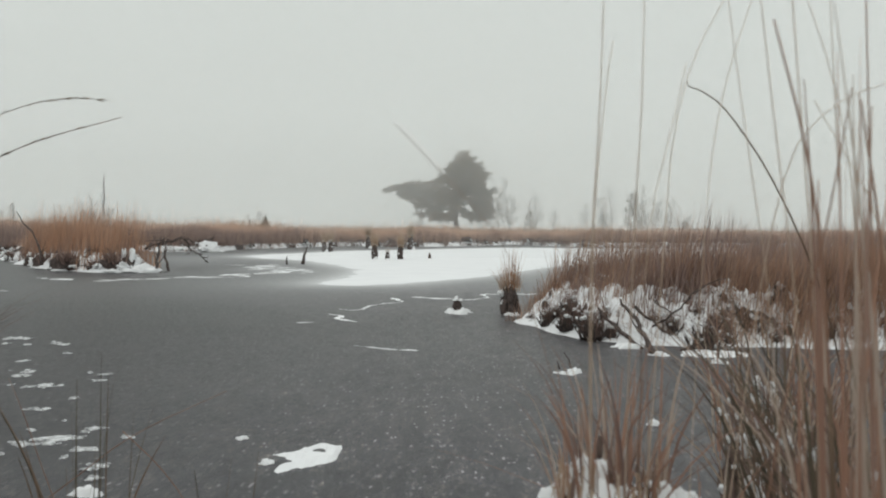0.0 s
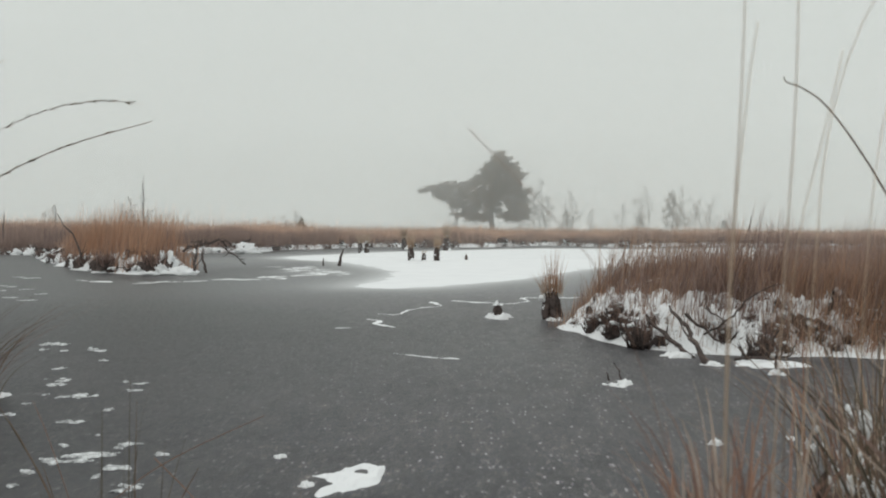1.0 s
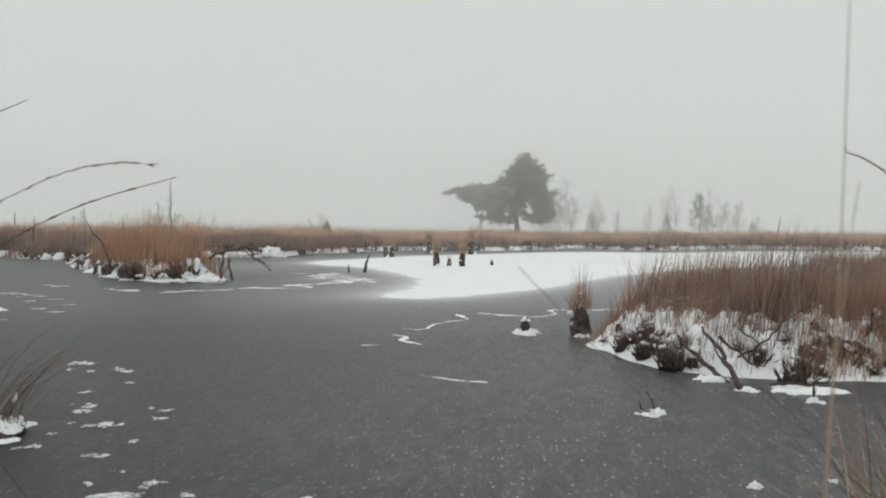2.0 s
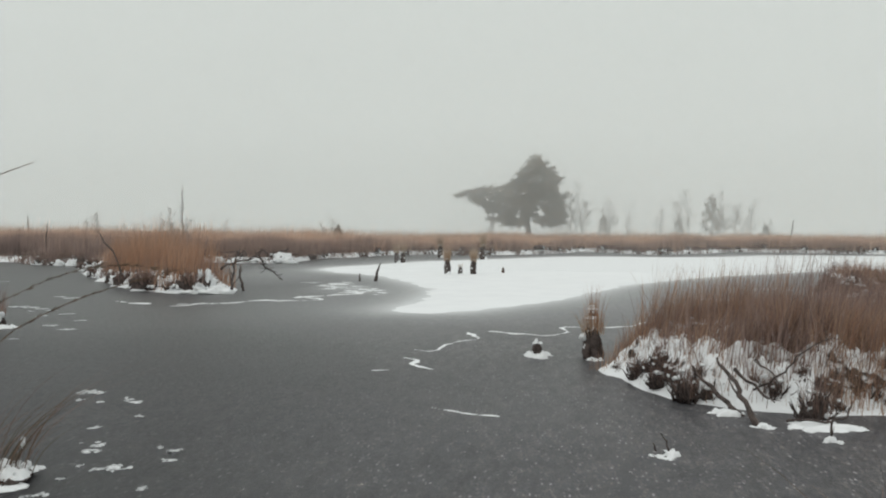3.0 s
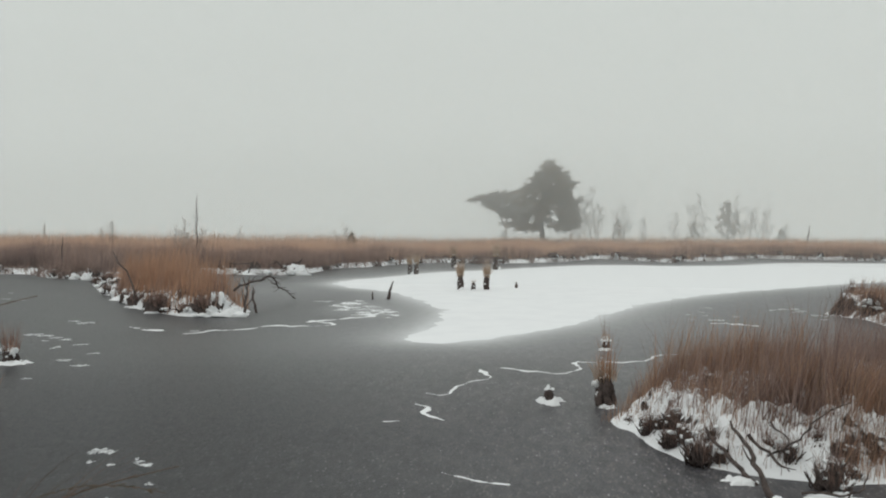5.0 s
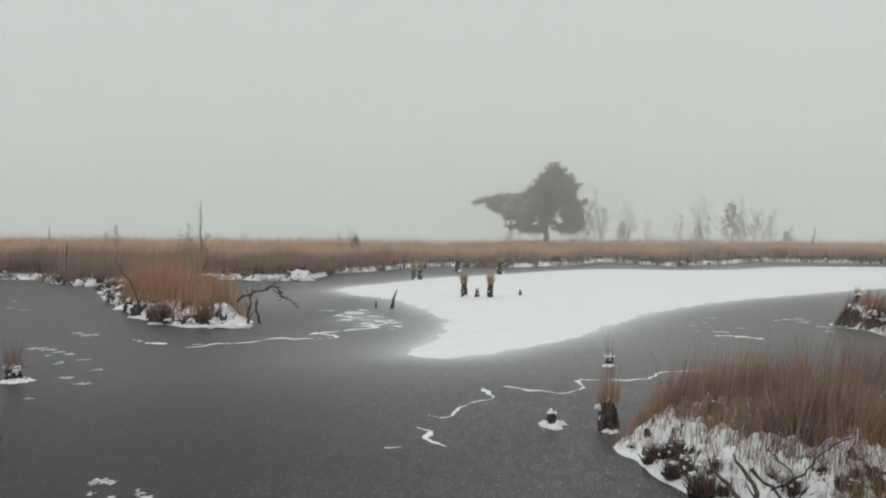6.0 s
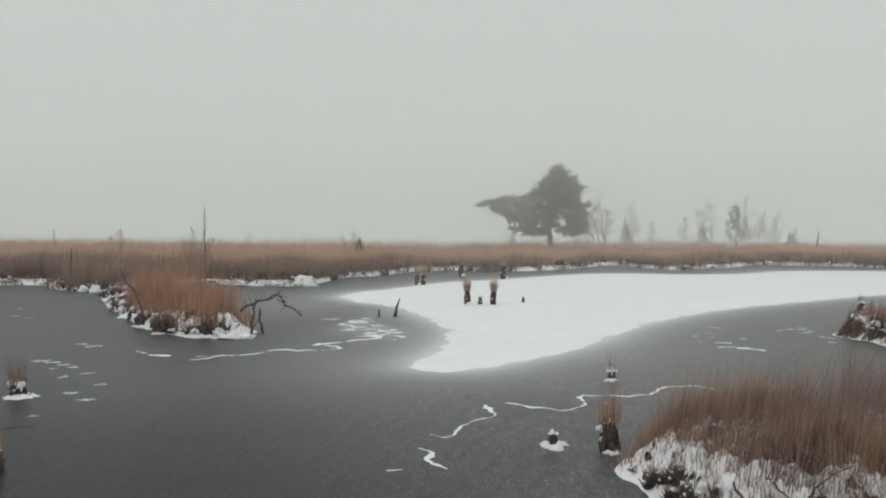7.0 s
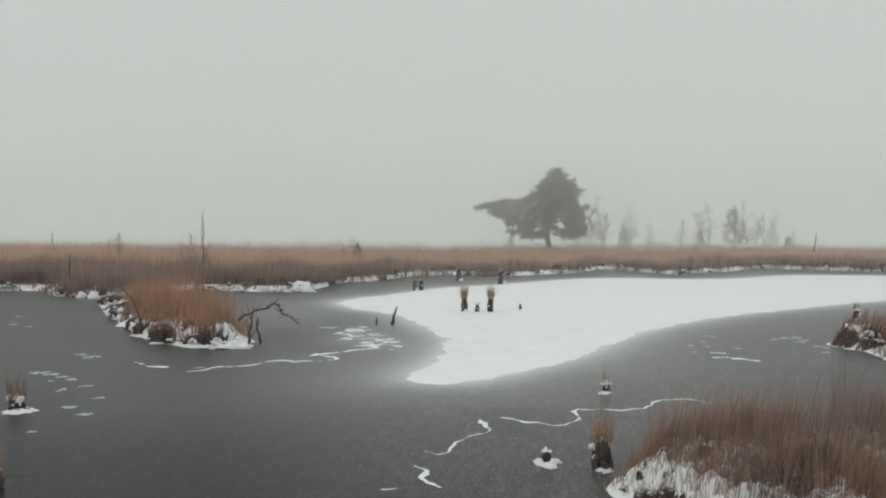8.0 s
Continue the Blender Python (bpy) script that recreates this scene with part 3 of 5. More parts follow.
# ---------------------------------------------------------------- islands
def land_strip(name, spine, top, box, step, seed, label, snowiness, steep=0.5, uneven=0.16, crumbs=0.0, bare=None):
    def func(x, y):
        d = into(x, y, spine) + uneven * fractal(x, y, 1.5, 3, seed)
        lumps = 0.07 * fractal(x, y, 3.4, 5, seed + 2) + 0.035 * np.abs(fractal(x, y, 7.5, 3, seed + 4)) + crumbs * fractal(x, y, 13, 3, seed + 7)
        return np.where(d < 0, np.maximum(-0.25, d * 0.6), 0) + (top + lumps * 1.2) * smooth(-0.05, steep, d) + 0.4 * lumps * smooth(0, 0.2, d)

    me, v = height_mesh(name, np.arange(box[0], box[1], step), np.arange(box[2], box[3], step), func, BANK, low=-0.03)
    nz = np.empty(len(v) * 3, np.float32)
    me.vertices.foreach_get("normal", nz)
    slope = nz.reshape(-1, 3)[:, 2]
    add_value(me, "snowy", snowiness + 0.25 * smooth(0.35, 0.8, slope) + 0.25 * (v[:, 2] < 0.04) - (bare(v[:, 0], v[:, 1]) if bare else 0))
    tagged(new(name, me), label, "bank", kind="structure")
    return func


left_top = land_strip("island_bank", ISLAND, 0.26, (-19, -5, 16.5, 32), 0.09, 21, "low peat island edged with snow and tussocks", 0.4, bare=lambda x, y: 0.36 * smooth(-9.5, -11.5, x) + 0.22 * fractal(x, y, 1.9, 3, 23))
mound_top = land_strip("mound_bank", MOUND, 0.34, (0.5, 9, 6.8, 13), 0.023, 33, "steep snow-covered peat mound rising from the ice", 0.4, 0.5, 0.07, 0.035, bare=lambda x, y: 0.2 * fractal(x, y, 7.5, 3, 35) + 0.06 * smooth(2.2, 2.8, x) * smooth(8.6, 8.2, y))
far_top = land_strip("far_mound_bank", FARMOUND, 0.32, (5.5, 16, 15, 23), 0.07, 44, "low snowy peat mound with dead grass", 0.2, bare=lambda x, y: 0.06 * smooth(8.2, 7.2, x) + 0.22 * fractal(x, y, 2.5, 3, 45))


# ---------------------------------------------------------------- grass
def strip_grass(name, mat, spine, func, box, count, edge, high, wide, seed, label, segs=3, lean=0.25, fade=0.5, gaps=0.0, grow=None):
    """Blades over a strip of land, thinning out towards its edge."""
    r = np.random.RandomState(seed)
    x, y = box[0] + (box[1] - box[0]) * r.rand(count), box[2] + (box[3] - box[2]) * r.rand(count)
    depth = into(x, y, spine) + 0.25 * fractal(x, y, 1.1, 3, seed)
    keep = smooth(edge, edge + fade, depth) * np.clip(1 + gaps * fractal(x, y, 1.25, 3, seed + 6) - 0.4 * gaps, 0.04, 1) > r.rand(count) * 0.98 + 0.02
    if grow:
        keep &= r.rand(count) < 0.12 + 0.88 * grow(x, y)
    x, y, depth = x[keep], y[keep], depth[keep]
    n = len(x)
    clump = (0.75 + 0.35 * fractal(x, y, 1.4, 3, seed + 1)) * (0.45 + 0.55 * smooth(edge, edge + 0.3 + fade, depth))
    if grow:
        clump = clump * (0.3 + 0.7 * grow(x, y))
    me = blade_mesh(name, mat, np.stack([x, y, func(x, y) - 0.03], -1), high * clump * (0.5 + 0.65 * r.rand(n)), wide * (0.6 + 0.8 * r.rand(n)),
                    0.2 + 1.3 * r.randn(n), lean * (0.2 + np.abs(r.randn(n))), segs)
    return tagged(new(name, me), label, "grass", kind="stuff")


def at_tip(x, y):
    """One at the tall end of the island, falling away behind it."""
    return smooth(-13.0, -10.2, x + 0.8 * fractal(x, y, 0.7, 2, 91))


strip_grass("island_grass", TAWNY, ISLAND, left_top, (-19, -5, 16.5, 32), 120000, -0.02, 1.22, 0.012, 51, "dense orange-brown dead moor grass on the island", lean=0.22, fade=0.45, gaps=0.7, grow=at_tip)
def thinner_behind(x, y):
    """One where the mound grass stands tall, falling to nothing in its snowy hollows."""
    hollow = sum(np.exp(-((x - a) ** 2 + (0.7 * (y - b)) ** 2) / c**2) for a, b, c in ((2.9, 10.2, 0.5), (3.05, 9.45, 0.42), (2.75, 8.6, 0.34), (2.33, 9.1, 0.28), (3.15, 8.95, 0.34), (2.3, 9.75, 0.22)))
    return np.clip(1.08 - 0.9 * hollow + 0.3 * fractal(x, y, 2.1, 3, 97), 0, 1)


strip_grass("mound_grass", RUST, MOUND, mound_top, (0.7, 8, 7.3, 12.6), 46000, 0.06, 0.58, 0.005, 52, "rusty brown dead moor grass on the snowy mound", 4, 0.3, 0.7, 1.3, thinner_behind)
strip_grass("mound_front_grass", RUST, MOUND, mound_top, (2.1, 8, 7.2, 9.0), 32000, -0.06, 0.42, 0.005, 59, "sparse brown grass standing in the snow of the mound front", 4, 0.35, 0.3, 1.2)
strip_grass("mound_tip_grass", RUST, MOUND, mound_top, (0.9, 2.7, 9.5, 10.7), 6500, -0.03, 0.74, 0.005, 62, "tall brown grass at the narrow end of the mound", 4, 0.26, 0.14, 0.4)
strip_grass("mound_foot_stalks", RUST, MOUND, mound_top, (2.4, 5, 7.3, 8.7), 8000, -0.05, 0.5, 0.005, 64, "thin brown stalks standing in the snow at the mound foot", 4, 0.3, 0.25, 1.0)
strip_grass("mound_bank_stalks", HEATH, MOUND, mound_top, (1.0, 2.6, 7.8, 9.4), 3200, 0.02, 0.36, 0.005, 65, "sparse dark stalks poking out of the snow bank", 3, 0.35, 0.25, 1.0)
strip_grass("mound_back_grass", MAUVE, MOUND, mound_top, (1.0, 6.5, 9.9, 12.6), 17000, 0.02, 0.66, 0.0055, 61, "tall dull brown grass along the back of the mound", 4, 0.28, 0.25, 0.5)
strip_grass("island_heather", MAUVE, ISLAND, left_top, (-19, -5, 16.5, 32), 40000, -0.04, 0.5, 0.012, 58, "dull mauve-brown heather round the island edge", lean=0.3, fade=0.3, gaps=0.8)
strip_grass("mound_heather", HEATH, MOUND, mound_top, (0.7, 8, 7.2, 12), 46000, 0.02, 0.2, 0.006, 53, "short dark heather and grass stubble in the snow", 2, 0.7, 0.25, 1.9)
strip_grass("mound_litter", HEATH, MOUND, mound_top, (0.7, 8, 7.4, 12), 22000, 0.3, 0.26, 0.006, 60, "dark tangled litter between the mound grass", 2, 0.8, 0.3, 0.9)
strip_grass("mound_thicket", HEATH, MOUND, mound_top, (2.1, 8, 7.2, 10.5), 24000, 0.0, 0.32, 0.006, 49, "dark low heather thicket over the snow", 3, 0.5, 0.4, 1.3, thinner_behind)
strip_grass("mound_stubble", RUST, MOUND, mound_top, (0.7, 8, 7.2, 9.6), 24000, 0.0, 0.42, 0.006, 57, "brown stubble poking through the snow of the mound", 3, 0.35, 0.45, 0.7, thinner_behind)
strip_grass("far_mound_grass", RUST, FARMOUND, far_top, (5.5, 16, 15, 23), 36000, 0.02, 0.5, 0.009, 54, "short rusty grass on the snowy mound", lean=0.3, gaps=0.8)
strip_grass("far_mound_heather", HEATH, FARMOUND, far_top, (5.5, 10, 16, 22.5), 16000, -0.12, 0.36, 0.011, 63, "dark heather sprigs round the edge of the snowy mound", 3, 0.35, 0.15, 0.6)
strip_grass("mound_stems", MAUVE, MOUND, mound_top, (0.7, 8, 7.4, 12.4), 15000, -0.03, 0.7, 0.006, 55, "thin taller seed stems above the mound grass", 5, 0.26, 0.3)


def field_grass(name, mat, count, box, reach, high, wide, seed, label, segs=2, heath=0.0, gaps=0.0):
    r = np.random.RandomState(seed)
    x = box[0] + (box[1] - box[0]) * r.rand(count)
    s = reach[0] + (reach[1] - reach[0]) * r.rand(count) ** 1.3
    y = shore_y(x) + s
    thin = inside_far(x, y) > 0.8 + 0.8 * fractal(x, y, 0.7, 3, 64)
    if heath:
        thin &= (x > -7.5) | (s > heath + 2.5 * fractal(x, y, 0.35, 3, seed + 5))
    if gaps:
        thin &= fractal(x * 0.4, y, 1.0, 3, seed + 7) < gaps
    x, y = x[thin], y[thin]
    n = len(x)
    clump = 0.85 + 0.28 * fractal(x, y, 0.5, 4, seed)
    tall = high * (1 + 0.2 * smooth(-6, -14, x))  # the grass stands higher behind the island
    me = blade_mesh(name, mat, np.stack([x, y, ground_height(x, y) - 0.04], -1), tall * clump * (0.6 + 0.5 * r.rand(n)), wide * (0.6 + 0.8 * r.rand(n)),
                    0.3 + 1.8 * r.randn(n), 0.2 * np.abs(r.randn(n)), segs)
    return tagged(new(name, me), label, "grass", kind="stuff")


field_grass("bank_grass", FIELD, 130000, (-52, 52), (0.4, 16), 1.0, 0.014, 61, "tall orange-brown moor grass along the far bank", heath=8.0)
field_grass("field_grass", FIELD, 90000, (-62, 62), (12, 48), 1.05, 0.03, 62, "wide field of tall dead moor grass behind the pond")
field_grass("left_bank_heath", MAUVE, 90000, (-52, -7.5), (0.4, 11), 0.78, 0.013, 65, "dull mauve-brown heath with gaps of snow on the bank", gaps=0.75)
# added duller layer: the shade on the front stems put into blade colour
field_grass("bank_shaded_stalks", MAUVE, 70000, (-52, 52), (0.5, 3.4), 0.8, 0.014, 63, "dull mauve-brown dead stalks along the bank, coloured as shaded stems")


field_grass("field_stems", FIELD, 16000, (-62, 62), (1, 48), 1.5, 0.012, 66, "scattered taller stems above the moor grass", 3)


def shore_litter(name, mat, count, high, seed, label):
    """Short dead sprigs scattered in clumps over the snowy edge of the far bank."""
    r = np.random.RandomState(seed)
    x = -40 + 72 * r.rand(count)
    y = shore_y(x) - 0.7 + 2.2 * r.rand(count)
    keep = (inside_far(x, y) > -0.05) & (fractal(x * 0.8, y, 1.1, 4, seed) > 0.05 + 0.5 * (r.rand(count) - 0.5))
    x, y = x[keep], y[keep]
    n = len(x)
    me = blade_mesh(name, mat, np.stack([x, y, ground_height(x, y) - 0.03], -1), high * (0.3 + r.rand(n)) * (1 + 0.5 * fractal(x, y, 1.6, 2, seed + 2)), 0.016 * (0.5 + r.rand(n)), 6.28 * r.rand(n), 0.9 * r.rand(n), 2)
    return tagged(new(name, me), label, "grass", kind="stuff")


shore_litter("shore_sprigs", HEATH, 60000, 0.2, 67, "dark dead sprigs poking through the snow of the bank")
shore_litter("shore_stubble", MAUVE, 40000, 0.32, 68, "mauve-brown stubble in the snow of the bank")


q = np.random.RandomState(64)
px, py = -14 + 28 * q.rand(14000), -7 + 8 * q.rand(14000)
ok = (inside_near(px, py) > 0.3) & (np.hypot(px - 0.3, py - 1.1) > 1.6)
px, py = px[ok], py[ok]
me = blade_mesh("near_grass", RUST, np.stack([px, py, ground_height(px, py) - 0.03], -1), 0.35 + 0.5 * q.rand(len(px)), 0.009, 6.28 * q.rand(len(px)), 0.3 * q.rand(len(px)), 2)
tagged(new("near_grass", me), "rusty dead moor grass on the near bank", "grass", kind="stuff")


# ---------------------------------------------------------------- tussocks
def snow_dome(radius, thick, seed, steps=16, ragged=0.5):
    """A ragged uneven cap of snow."""
    def func(x, y):
        k = 0.85 - np.hypot(x, y) / radius + ragged * fractal(x / radius, y / radius, 1.6, 4, seed)
        return thick * (smooth(-0.1, 1.25, k) * 1.25 + 0.16 * fractal(x / radius, y / radius, 3.2, 3, seed + 3) * smooth(0, 0.3, k)) - 0.25 * thick * (k < 0)

    line = np.linspace(-1.3 * radius, 1.3 * radius, steps)
    return height_mesh("snow_cap", line, line, func, SNOW, low=-0.2 * thick)[0]


def root_column(high, radius, seed):
    """A ragged upright bundle of matted root strands."""
    r = random.Random(seed)
    g = Geo()
    g.lump((0, 0, high * 0.42), (radius * 0.62, radius * 0.62, high * 0.46), seed, 0.8, 10, 14, -0.03)
    for k in range(15):
        a = 2 * math.pi * k / 15 + r.uniform(-0.3, 0.3)
        top = high * r.uniform(0.45, 1.04)
        foot, belly, head = radius * r.uniform(0.25, 0.7), radius * r.uniform(0.7, 1.05), radius * r.uniform(0.1, 0.6)
        pts = []
        for i in range(7):
            u = i / 6
            q = foot * (1 - u) ** 2 + 2 * belly * u * (1 - u) + head * u * u
            w = a + r.uniform(-0.3, 0.3)
            pts.append((math.cos(w) * q, math.sin(w) * q, -0.03 + (top + 0.03) * u))
        w = radius * r.uniform(0.16, 0.34)
        g.tube(pts, [w * k2 * r.uniform(0.75, 1.2) for k2 in (0.8, 0.9, 1.0, 1.05, 0.9, 0.6, 0.15)], 6)
    return g


def root_tangle(size, seed, label, roots=16, blades=70):
    """Dark roots and dead heather washed out of the bank, with snow caught in them."""
    r = random.Random(seed)
    q = np.random.RandomState(seed)
    top = tagged(new("root_tangle"), label, "roots", "root tangles along the shore")
    g = Geo()
    g.lump((0, 0, size * 0.2), (size * 0.3, size * 0.26, size * 0.34), seed, 1.0, 10, 14, -0.03)
    part("base", g.mesh("base", PEAT), top)
    g = Geo()
    for _ in range(roots):
        a, m = r.uniform(0, 6.28), size * r.uniform(0.45, 1.0)
        p = Vector((math.cos(a), math.sin(a), 0)) * size * r.uniform(0.05, 0.4)
        d = Vector((math.cos(a) * r.uniform(0.2, 1), math.sin(a) * r.uniform(0.2, 1), r.uniform(0.1, 1.2))).normalized()
        e = (d + Vector((r.uniform(-0.7, 0.7), r.uniform(-0.7, 0.7), r.uniform(-0.9, 0.3)))).normalized()
        w = size * r.uniform(0.025, 0.06)
        g.tube([p + Vector((0, 0, size * 0.1)), p + d * m * 0.5, p + d * m * 0.5 + e * m * 0.5], [w, w * 0.8, w * 0.3], 4)
    tagged(part("root_mat", g.mesh("root_mat", BARK), top), kind="stuff")
    a = q.rand(blades) * 6.28
    pos = np.stack([np.cos(a) * size * 0.4 * q.rand(blades), np.sin(a) * size * 0.4 * q.rand(blades), size * (0.15 + 0.3 * q.rand(blades))], -1)
    me = blade_mesh("leaves", HEATH, pos, size * (0.15 + 0.35 * q.rand(blades)), 0.022 * size * (0.6 + q.rand(blades)), a, 0.9 * q.rand(blades), 3)
    tagged(part("leaves", me, top), kind="stuff")
    for k in range(2):
        g = Geo()
        a = r.uniform(0, 6.28)
        g.lump((math.cos(a) * size * 0.34, math.sin(a) * size * 0.34, size * r.uniform(0.15, 0.5)), (size * r.uniform(0.12, 0.24), size * r.uniform(0.1, 0.2), size * 0.08), seed + 40 + k, 1.2, 9, 12)
        part("snow_lump", g.mesh("snow_lump", SNOW), top, "lump of white snow")
    return top


def tussock(high, radius, grass, mat, seed, snow=True, thatch=True, count=90, label="", wide=0.007, lean=0.35, cap=1.0, toward=None, specks=0, fleck=1.0, tuft=None, dark=False, foot=1.0, clots=0):
    """A column of old roots with drooping dead leaves, a tuft of blades and a little snow."""
    r = np.random.RandomState(seed)
    top = tagged(new("tussock"), label or "dark peat tussock with a tuft of dead grass", "tussock", "tussocks")
    tagged(part("base", root_column(high, radius, seed).mesh("base", BARK if dark else PEAT), top, "dark wet bundle of matted roots"), kind="stuff")
    if thatch:
        for nm, mt, n, lo, span, ln, tell in (("thatch", HEATH, count * 2, 0.45, 0.5, 0.62, "dark drooping dead leaves"), ("straw_collar", STRAW, count // 2, 0.85, 0.15, 0.2, "pale drooping straw")):
            a = r.rand(n) * 2 * math.pi
            pos = np.stack([np.cos(a) * radius * 0.8, np.sin(a) * radius * 0.8, high * (lo + span * r.rand(n))], -1)
            me = blade_mesh(nm, mt, pos, -high * ln * (0.4 + 0.7 * r.rand(n)), wide * 1.3, a, -0.35 * r.rand(n), 3)
            tagged(part(nm, me, top, tell), kind="stuff")
    if grass > 0:
        kinds = mat if isinstance(mat, tuple) else (mat,)
        for mt in kinds:
            n = max(count // len(kinds), 1)
            a = r.rand(n) * 2 * math.pi
            q = radius * 0.9 * np.sqrt(r.rand(n))
            pos = np.stack([np.cos(a) * q, np.sin(a) * q, high * (0.75 + 0.15 * r.rand(n))], -1)
            me = blade_mesh("leaves", mt, pos, grass * (0.35 + 0.75 * r.rand(n)), wide * (0.5 + 0.8 * r.rand(n)), a + 0.8 * r.randn(n) if toward is None else toward + 0.35 * r.randn(n), lean * (np.abs(r.randn(n)) if toward is None else 0.6 + 0.7 * r.rand(n)), 6, 0.3 if lean > 0.3 else 0.0)
            tagged(part("leaves", me, top), kind="stuff")
    if tuft:
        n = count * 2
        a = r.rand(n) * 2 * math.pi
        q = radius * 0.95 * np.sqrt(r.rand(n))
        pos = np.stack([np.cos(a) * q, np.sin(a) * q, high * (0.7 + 0.25 * r.rand(n))], -1)
        me = blade_mesh("frosted_tuft", STRAW, pos, tuft * (0.4 + 0.7 * r.rand(n)), wide * (0.8 + 0.8 * r.rand(n)), a + 0.5 * r.randn(n), 0.35 * np.abs(r.randn(n)), 3)
        tagged(part("frosted_tuft", me, top, "pale frosted straw tuft"), kind="stuff")
    for k in range(specks):
        g = Geo()
        a, q = r.rand() * 6.28, radius * (0.2 + 0.7 * r.rand())
        s = (0.002 + 0.0045 * r.rand() ** 2) * fleck
        g.lump((math.cos(a) * q, math.sin(a) * q, high + grass * 0.3 * r.rand() ** 1.5), (s, s, s * (1.0 + 1.2 * r.rand())), seed + k, 0.8, 9, 12)
        part("snow_fleck", g.mesh("snow_fleck", SNOW), top, "small clot of snow caught between blades")
    for k in range(clots):
        g = Geo()
        a, s = r.rand() * 6.28, radius * (0.12 + 0.22 * r.rand())
        g.lump((math.cos(a) * radius * 0.8, math.sin(a) * radius * 0.8, high * (0.2 + 0.75 * r.rand())), (s, s, s * (0.8 + 0.8 * r.rand())), seed + 60 + k, 0.8, 8, 11)
        part("snow_clot", g.mesh("snow_clot", SNOW), top, "clot of white snow stuck to the roots")
    if snow:
        ob = part("snow_cap", snow_dome(radius * 0.8 * cap, min(radius * 0.6 * cap, 0.05), seed + 9, 48 if radius * cap > 0.12 else 18, 0.75), top, "ragged cap of white snow")
        ob.matrix_basis = Matrix.Translation((0, 0, high * 0.86))
        g = Geo()
        g.lump(((r.rand() - 0.5) * radius, -radius * 0.75, 0.0), (radius * (0.8 + 0.5 * r.rand()) * foot, radius * 0.7 * foot, min(high * 0.22, 0.09) * foot), seed + 20, 0.55, 8, 12)
        part("snow_foot", g.mesh("snow_foot", SNOW), top, "drift of white snow at the foot")
    return top


def put(ob, x, y, z=0.0, turn=0.0, size=1.0):
    ob.matrix_world = pose(x, y, z, 0, 0, turn) @ Matrix.Diagonal((size, size, size, 1))
    return ob


def again(ob, x, y, z=0.0, turn=0.0, size=1.0):
    return copy_thing(ob, pose(x, y, z, 0, 0, turn) @ Matrix.Diagonal((size, size, size, 1)))


put(tussock(0.34, 0.12, 0.46, (RUSSET, ORANGE), 101, count=70, wide=0.005, lean=0.2, tuft=0.2, specks=8, cap=0.45, dark=True, foot=0.5, clots=4, thatch=False, label="narrow dark tussock topped with upright orange grass"), 0.92, 10.12)
put(tussock(0.17, 0.055, 0, RUST, 102, thatch=False, cap=1.0, dark=True, label="small dark stump capped with snow in the ice"), 0.36, 10.2)
put(tussock(0.16, 0.065, 0.42, RUST, 103, count=24, wide=0.005, lean=0.12, tuft=0.12, dark=True, clots=4, cap=1.2, thatch=False, label="small snowy tussock with a few thin stems"), 1.24, 14.28)
put(tussock(0.2, 0.12, 0.4, (HEATH, RUSSET), 104, count=110, wide=0.006, cap=0.7, lean=0.25, dark=True, foot=0.8, clots=5, thatch=False, label="snow-capped dark tussock with short rusty grass"), -6.6, 11.85)
put(tussock(0.3, 0.1, 0.28, HEATH, 105, count=40, wide=0.008, lean=0.2, dark=True, clots=4, thatch=False, label="dark tussock with upright dark stems in the ice"), 8.88, 26.2)
post_a = put(tussock(0.54, 0.1, 0.5, STRAW, 107, count=60, wide=0.011, lean=0.2, cap=0.8, tuft=0.3, dark=True, clots=7, thatch=False, label="tussock post with pale straw standing in the snow sheet"), -2.08, 26.5)
again(post_a, -1.31, 26.6, 0, 120, 0.97)
again(post_a, -4.95, 35.3, 0, 40, 0.95)
again(post_a, -4.72, 35.5, 0, 200, 1.0)
again(post_a, -3.9, 42.4, 0, 30, 1.3)
again(post_a, -1.73, 40.2, 0, 80, 1.45)
put(tussock(0.3, 0.07, 0.12, STRAW, 109, count=20, wide=0.01, dark=True, clots=3, thatch=False, label="thin low tussock post in the snow sheet"), -1.67, 26.2)
put(tussock(0.2, 0.05, 0.0, STRAW, 110, thatch=False, snow=False, label="short dark stump poking through the snow sheet"), -0.46, 27.5)

